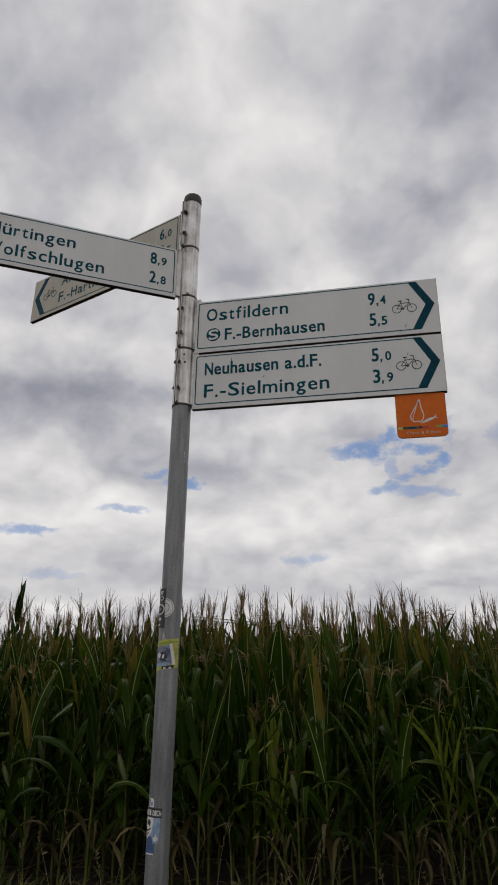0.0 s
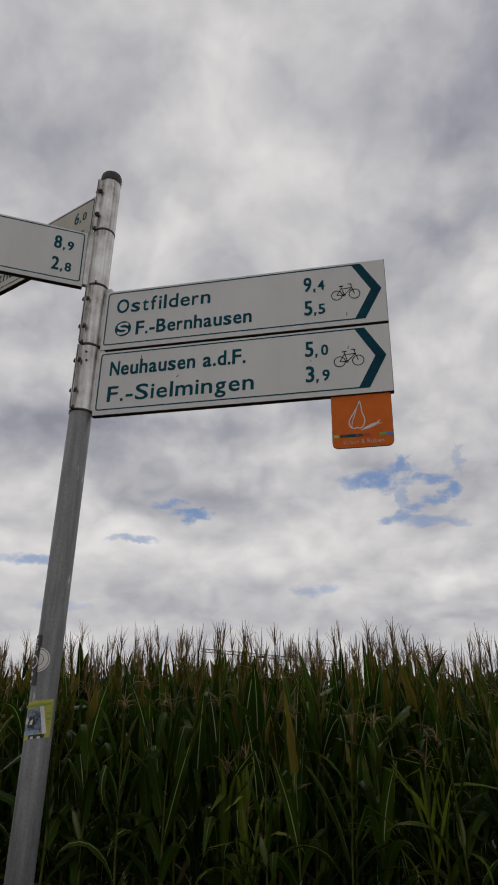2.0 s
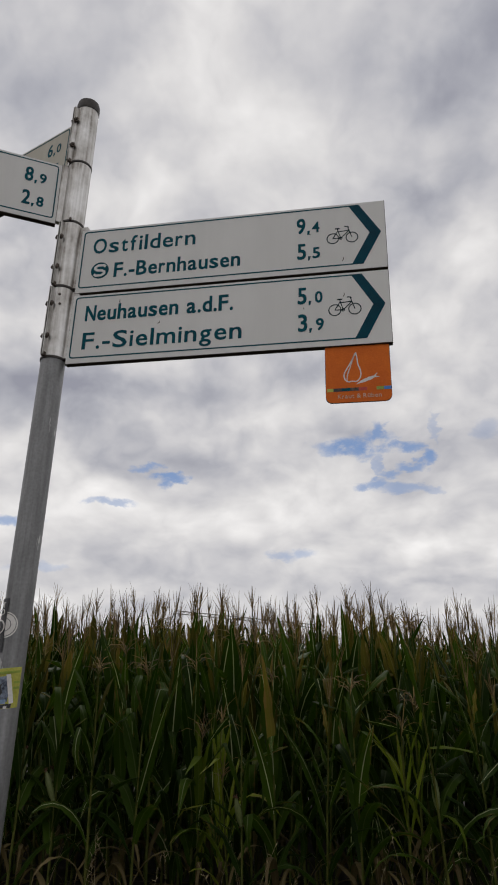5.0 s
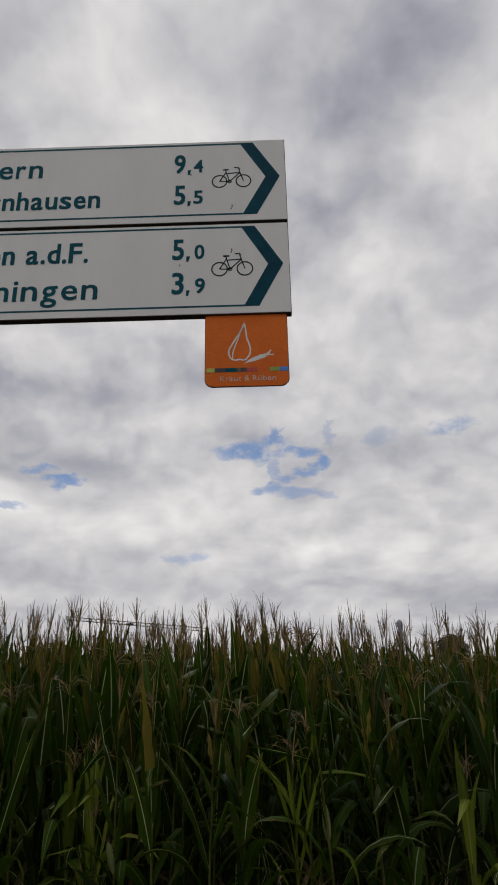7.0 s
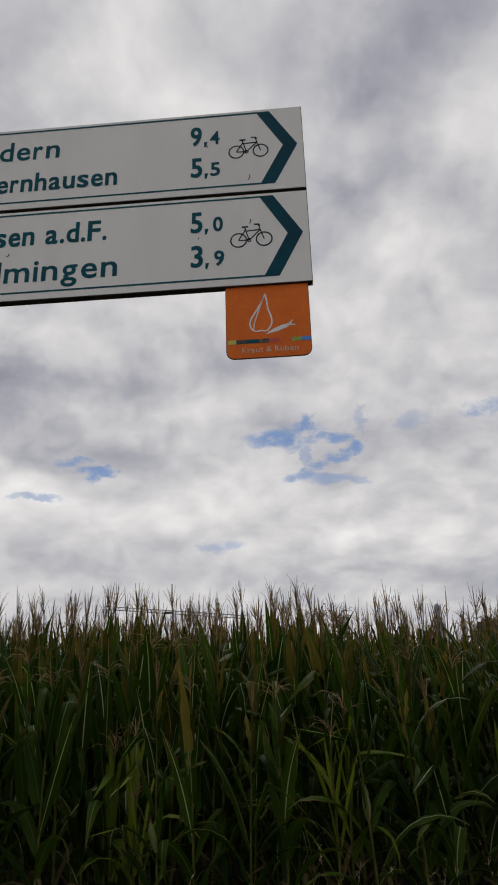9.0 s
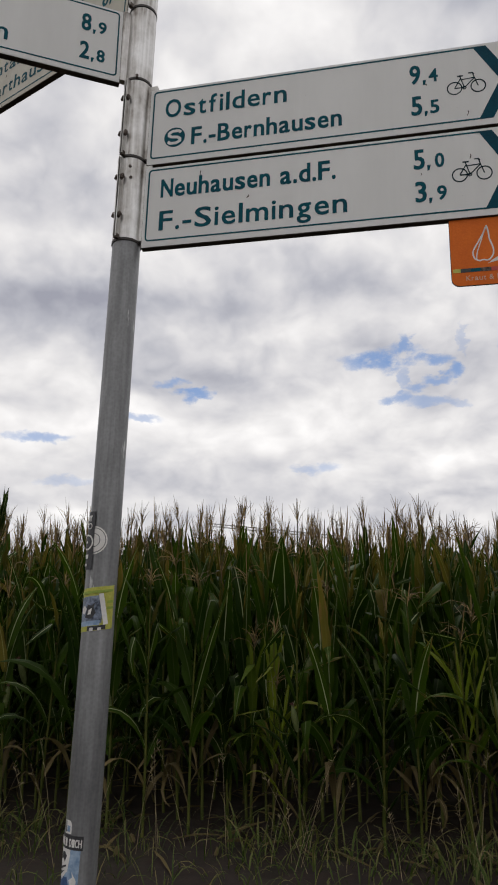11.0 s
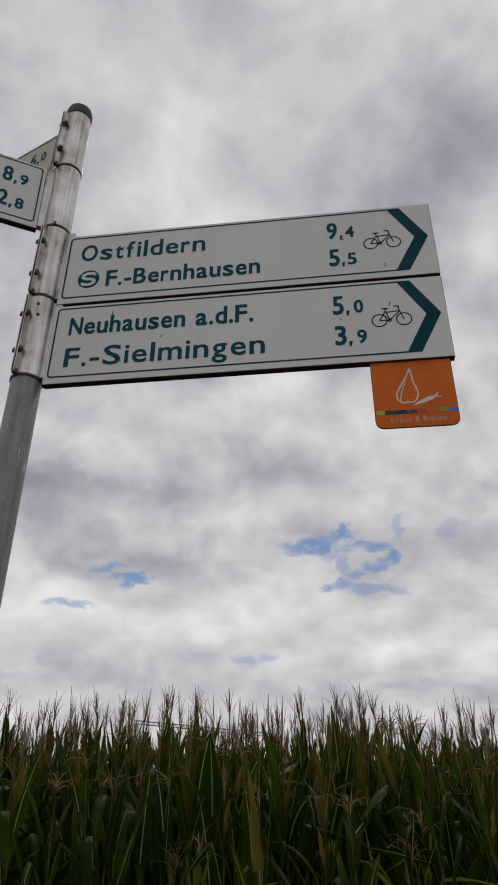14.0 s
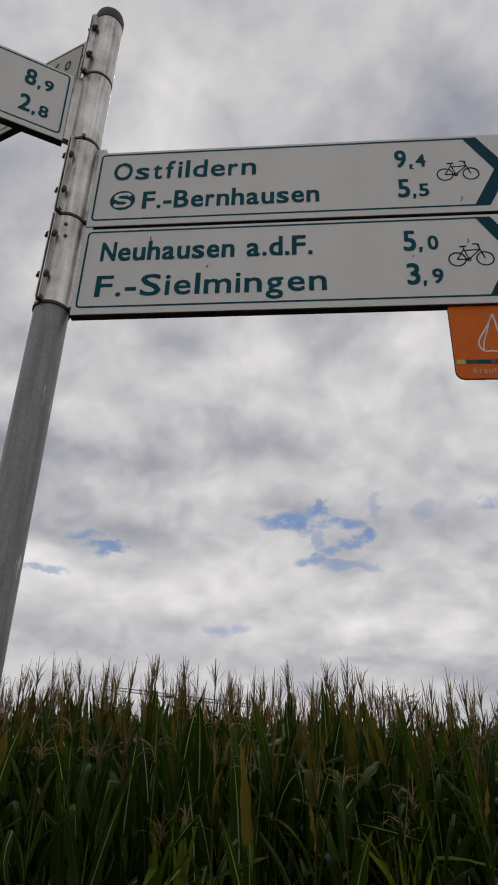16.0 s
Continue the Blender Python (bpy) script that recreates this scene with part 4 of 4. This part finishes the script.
MATS = {"STALK": STALK, "LEAF": LEAF, "OLIVE": OLIVE, "SERE": SERE, "TASSEL": TASSEL, "HUSK": HUSK, "SILK": SILK}


def mesh_of(name, shape, mat):
    pts, faces, uvs = shape
    me = bpy.data.meshes.new(name)
    me.from_pydata(pts, [], faces)
    layer = me.uv_layers.new(name="UVMap")
    idx = np.empty(len(me.loops), dtype=np.int32)
    me.loops.foreach_get("vertex_index", idx)
    layer.data.foreach_set("uv", np.array(uvs, dtype=np.float32)[idx].ravel())
    me.polygons.foreach_set("use_smooth", np.ones(len(me.polygons), dtype=bool))
    me.materials.append(mat)
    me.update()
    return me


def build_plant(shapes, label, young=False):
    root = new("maize_plant")
    tagged(root, label, "maize plant", "maize plants at the field edge")
    ear = None
    for name, shape, mat in shapes:
        m = YOUNG if young and mat in ("LEAF", "OLIVE") else MATS[mat]
        ob = new(name, mesh_of(name, shape, m))
        ob.parent = root
        if name == "ear":
            ear = ob
        if name == "silk":
            ob.parent = ear
            tagged(ob, "brown corn silk")
        if mat == "SERE":
            tagged(ob, "withered brown leaf")
    return root


rng = random.Random(11)
TALL_KINDS = [plant_shapes(100 + i, rng.uniform(2.24, 2.48), 14, 1, i % 3 != 2, 0.8, broad=1.12) for i in range(9)]
FAR_KINDS = [plant_shapes(500 + i, rng.uniform(2.24, 2.48), 11, 0, False, 0.8, broad=1.1, coarse=True, low_leaf=0.8) for i in range(8)]
EDGE_KINDS = [plant_shapes(200 + i, rng.uniform(1.72, 2.00), 12, 2, i % 2 == 0, 0.9, "open tassel" if i % 3 == 1 else "tassel", broad=1.12) for i in range(8)]
SHORT_KINDS = [plant_shapes(300 + i, rng.uniform(1.20, 1.42), 8, 2, False, 0.5, "open tassel", broad=0.66, low_leaf=0.30) for i in range(5)]
FRONT, ROW, LEFT, RIGHT = 3.80, 0.68, -6.0, 6.2


def fall(x):
    """The field stands a little lower towards +x."""
    return 1.0 - 0.026 * max(0.0, x + 0.6)


def stand(kinds_built, x, y, k):
    k *= fall(x)
    m = pose(x, y, 0.0, rng.uniform(-3, 3), rng.uniform(-3, 3), rng.uniform(0, 360)) @ Matrix.Diagonal((k, k, k, 1))
    ob = copy_thing(kinds_built[rng.randrange(len(kinds_built))], m)
    ob.matrix_world = m
    return ob


tall_built = [build_plant(s, "tall green maize plant with a dry straw-coloured tassel") for s in TALL_KINDS]
edge_built = [build_plant(s, "green maize plant with drooping lower leaves and tassel") for s in EDGE_KINDS]
short_built = [build_plant(s, "stunted yellow-green maize plant with a small tassel", True) for s in SHORT_KINDS]

# first row: gappy, some plants stunted; then two closed rows, each a little taller
x = LEFT
while x < RIGHT:
    y = FRONT + rng.uniform(-0.10, 0.10)
    if -0.80 < x < -0.22:                      # a gap round two stunted plants
        x += 0.2
        continue
    if rng.random() < 0.20:
        stand(short_built, x, y, rng.uniform(0.92, 1.12))
    else:
        stand(edge_built, x, y, rng.uniform(0.86, 1.06))
    x += rng.uniform(0.20, 0.34)
for row in (1, 2):
    x = LEFT
    while x < RIGHT:
        y = FRONT + row * ROW * 0.9 + rng.uniform(-0.10, 0.10)
        if row == 1 and rng.random() < 0.6:
            stand(edge_built, x, y, rng.uniform(1.02, 1.18))
        else:
            stand(tall_built, x, y, rng.uniform(0.86, 0.95) if row == 1 else rng.uniform(0.92, 1.02))
        x += rng.uniform(0.13, 0.20)
for spot, k in (((-0.61, 4.27), 1.02), ((-0.41, 4.17), 1.05), ((1.12, 4.11), 1.18), ((-0.28, 3.98), 0.84)):
    stand(short_built, *spot, k)
blade = build_plant(plant_shapes(77, 2.36, 12, 2, True, 0.6, "blade"), "tall maize plant with an upright rolled top leaf")
blade.matrix_world = pose(-3.76, 5.50, 0, 0, 0, 40) @ Matrix.Diagonal((1.09, 1.09, 1.09, 1))
# the plants that served as models take a place in the field, too
for i, ob in enumerate(tall_built + edge_built + short_built):
    ob.matrix_world = pose(LEFT - 0.25 - 0.2 * i, FRONT + 0.75 * (i % 3), 0, 0, 0, 50 * i)


def field(name, spots, kinds, label):
    """All further plants in one mesh."""
    order = ["STALK", "LEAF", "OLIVE", "SERE", "TASSEL", "HUSK", "SILK"]
    packs = []
    for shapes in kinds:
        pts, faces, uvs, mats = [], [], [], []
        for _, (p, f, u), m in shapes:
            n = len(pts)
            pts += p
            uvs += u
            faces += [tuple(i + n for i in q) for q in f]
            mats += [order.index(m)] * len(f)
        count = np.array([len(f) for f in faces], dtype=np.int32)
        loops = np.array([i for f in faces for i in f], dtype=np.int32)
        packs.append((np.array(pts, dtype=np.float32), loops, count, np.array(uvs, dtype=np.float32)[loops], np.array(mats, dtype=np.int32)))
    V, L, C, U, M = [], [], [], [], []
    base = 0
    for x, y, k, a, which, lx, ly in spots:
        p, loops, count, uv, mats = packs[which % len(packs)]
        c, s = math.cos(a) * k, math.sin(a) * k
        q = np.empty_like(p)
        q[:, 2] = p[:, 2] * k
        q[:, 0] = p[:, 0] * c - p[:, 1] * s + x + lx * q[:, 2]
        q[:, 1] = p[:, 0] * s + p[:, 1] * c + y + ly * q[:, 2]
        V.append(q)
        L.append(loops + base)
        C.append(count)
        U.append(uv)
        M.append(mats)
        base += len(p)
    V, L, C, U, M = (np.concatenate(a) for a in (V, L, C, U, M))
    me = bpy.data.meshes.new(name)
    me.vertices.add(len(V))
    me.vertices.foreach_set("co", V.ravel())
    me.loops.add(len(L))
    me.loops.foreach_set("vertex_index", L)
    me.polygons.add(len(C))
    me.polygons.foreach_set("loop_start", np.concatenate([[0], np.cumsum(C)[:-1]]).astype(np.int32))
    me.polygons.foreach_set("material_index", M)
    me.polygons.foreach_set("use_smooth", np.ones(len(C), dtype=bool))
    me.uv_layers.new(name="UVMap").data.foreach_set("uv", U.ravel())
    for m in order:
        me.materials.append(MATS[m])
    me.update(calc_edges=True)
    me.validate()
    return tagged(new(name, me), label, "maize field", kind="stuff")


near_spots, far_spots = [], []
for row in range(0, 13):
    y = FRONT + row * ROW * (0.9 if row < 3 else 1.0)
    reach = 8.6 + row * 0.55
    x = -reach - 0.5
    while x < reach + 1.0:
        if row > 2 or x < LEFT - 0.1 or x > RIGHT:
            k = fall(x) * (rng.uniform(0.93, 1.06) if row > 1 else rng.uniform(0.78, 0.92))
            spot = (x, y + rng.uniform(-0.10, 0.10), k, rng.uniform(0, 6.28), rng.randrange(72), rng.uniform(-0.05, 0.05), rng.uniform(-0.05, 0.05))
            (near_spots if row < 5 else far_spots).append(spot)
        x += rng.uniform(0.09, 0.15)
field("maize_field", near_spots, TALL_KINDS, "dense green maize rows with dry straw-coloured tassels")
field("maize_field", far_spots, FAR_KINDS, "inner rows of the green maize field with dry tassels")


# ---------------------------------------------------------------- verge: grass and dry stalks
def verge():
    r = random.Random(5)
    order = {"WEED": [], "STRAW": []}
    for i in range(2600):
        x, y = r.uniform(-6, 6), r.uniform(2.2, 3.95) if r.random() < 0.75 else r.uniform(0.8, 2.4)
        order["WEED"].append(leaf_shape(r, (x, y, 0.0), r.uniform(0, 6.28), r.uniform(0.10, 0.30), r.uniform(0.004, 0.009), r.uniform(5, 30), r.uniform(20, 110), 0, 4))
    for i in range(1500):
        x, y = r.uniform(-6, 6), r.uniform(3.2, 4.2)
        if noise.noise((x * 1.3, y * 1.3, 9.0)) > -0.05:
            order["WEED"].append(leaf_shape(r, (x, y, 0.0), r.uniform(0, 6.28), r.uniform(0.12, 0.40), r.uniform(0.006, 0.016), r.uniform(5, 35), r.uniform(30, 120), 0, 5, (-1.0, 0.0, 1.0)))
    litter = []
    for i in range(420):
        x, y = r.uniform(-6, 6), r.uniform(3.3, 6.0)
        litter.append(leaf_shape(r, (x, y, relief(x, y) + 0.025), r.uniform(0, 6.28), r.uniform(0.15, 0.45), r.uniform(0.02, 0.05), r.uniform(70, 88), r.uniform(5, 30), 0, 5, (-1.0, 0.0, 1.0)))
    tagged(new("leaf_litter", mesh_of("leaf_litter", join_shapes(litter), SERE)), "withered brown maize leaves lying on the soil", "leaf litter", kind="stuff")
    for i in range(110):
        x, y = r.uniform(-5, 5), r.uniform(3.1, 3.85)
        h = r.uniform(0.35, 0.95)
        a, lean = r.uniform(0, 6.28), r.uniform(0.05, 0.45)
        d = Vector((math.cos(a) * lean, math.sin(a) * lean, 1.0)).normalized()
        line = [Vector((x, y, 0)) + d * (h * k) + Vector((math.cos(a), math.sin(a), -0.5)) * (0.10 * h * k * k) for k in (0, 0.35, 0.7, 1.0)]
        order["STRAW"].append(tube_shape(line, [0.0022, 0.0020, 0.0015, 0.0008], 3))
        for j in range(r.randint(4, 9)):
            b = line[2].lerp(line[3], r.uniform(0.1, 1.0))
            o = Vector((r.uniform(-1, 1), r.uniform(-1, 1), r.uniform(0.2, 1.6))).normalized() * r.uniform(0.02, 0.05)
            order["STRAW"].append(tube_shape([b, b + o * 0.6, b + o], [0.0010, 0.0030, 0.0006], 3))
    tagged(new("verge_grass", mesh_of("verge_grass", join_shapes(order["WEED"]), WEED)), "short weedy green grass along the field edge", "grass", kind="stuff")
    tagged(new("dry_grass", mesh_of("dry_grass", join_shapes(order["STRAW"]), STRAW)), "thin dry straw-coloured grass stalks before the maize", "grass", kind="stuff")


verge()


# ---------------------------------------------------------------- distance
def far_tree():
    r = random.Random(3)
    root = new("tree")
    root.matrix_world = pose(52.3, 201.0, 0)
    tagged(root, "dark round-crowned tree far beyond the maize", "tree")
    part("trunk", tube(bmesh.new(), [(0, 0, -0.2), (0.1, 0, 4.0), (0, 0.1, 9.5), (0.2, 0, 15.0)], [0.42, 0.34, 0.26, 0.10], 10), BARK, root, "", True)
    for i in range(7):
        a = 0.9 * i
        part("limb", tube(bmesh.new(), [(0, 0, 9.0 + 0.5 * i), (1.4 * math.cos(a), 1.4 * math.sin(a), 10.8 + 0.5 * i), (2.6 * math.cos(a), 2.6 * math.sin(a), 12.2 + 0.45 * i)], [0.16, 0.10, 0.04], 6), BARK, root)
    pts, faces = [], []
    while len(faces) < 9000:
        c = Vector((r.gauss(0, 1), r.gauss(0, 1), r.gauss(0, 1))).normalized() * (r.random() ** 0.35)
        lump = 1.0 + 0.28 * noise.noise(c * 2.3)
        c = Vector((c.x * 4.7 * lump, c.y * 4.7 * lump, 13.3 + c.z * 4.3 * lump))
        if noise.noise(c * 0.75) < -0.40:
            continue
        u = Vector((r.gauss(0, 1), r.gauss(0, 1), r.gauss(0, 1))).normalized()
        v = u.orthogonal().normalized()
        k = r.uniform(0.20, 0.42)
        n = len(pts)
        pts += [tuple(c + u * k), tuple(c + v * k * 0.5), tuple(c - u * k), tuple(c - v * k * 0.5)]
        faces.append((n, n + 1, n + 2, n + 3))
    ob = new("crown", mesh_of("crown", (pts, faces, [(0.5, 0.5)] * len(pts)), FARLEAF))
    ob.parent = root


far_tree()


def far_crane():
    """Tower crane on the horizon: mast and jib with trolley."""
    root = new("tower_crane")
    root.matrix_world = pose(-60.5, 215.0, 0, 0, 0, 0)
    tagged(root, "far-off grey tower crane rising behind the maize", "crane")

    def lattice(a, b, half, bays):
        bm = bmesh.new()
        a, b = Vector(a), Vector(b)
        d = (b - a).normalized()
        s = d.cross(Vector((0, 1, 0.02))).normalized() * half
        t = d.cross(s).normalized() * half
        corners = [s + t, s - t, -s - t, -s + t]
        for c in corners:
            tube(bm, [a + c, b + c], [0.10, 0.10], 4)
        for i in range(bays):
            p, q = a.lerp(b, i / bays), a.lerp(b, (i + 1) / bays)
            for k in range(4):
                tube(bm, [p + corners[k], q + corners[(k + 1) % 4]], [0.05, 0.05], 3)
        return bm

    part("mast", lattice((0, 0, 0), (0, 0, 28.4), 0.8, 16), CRANE, root)
    part("jib", lattice((0, 0, 28.6), (44, 0, 23.2), 0.45, 26), CRANE, root)
    b = bmesh.new()
    box(b, 18.6, 20.8, -0.8, 0.8, 25.6, 26.2, 0.08)
    part("trolley", b, CAP, root)


far_crane()


def far_tower():
    root = new("tower")
    root.matrix_world = pose(53.0, 278.0, 0)
    tagged(root, "slim grey concrete tower on the horizon", "tower")
    part("shaft", lathe(bmesh.new(), [(1.3, 0), (1.0, 14), (0.85, 27.5)], 16), CONCRETE, root, "", True)
    part("tower_head", lathe(bmesh.new(), [(1.2, 27.4), (1.3, 28.2), (1.2, 29.3), (0.4, 30.2)], 16), CONCRETE, root)


far_tower()
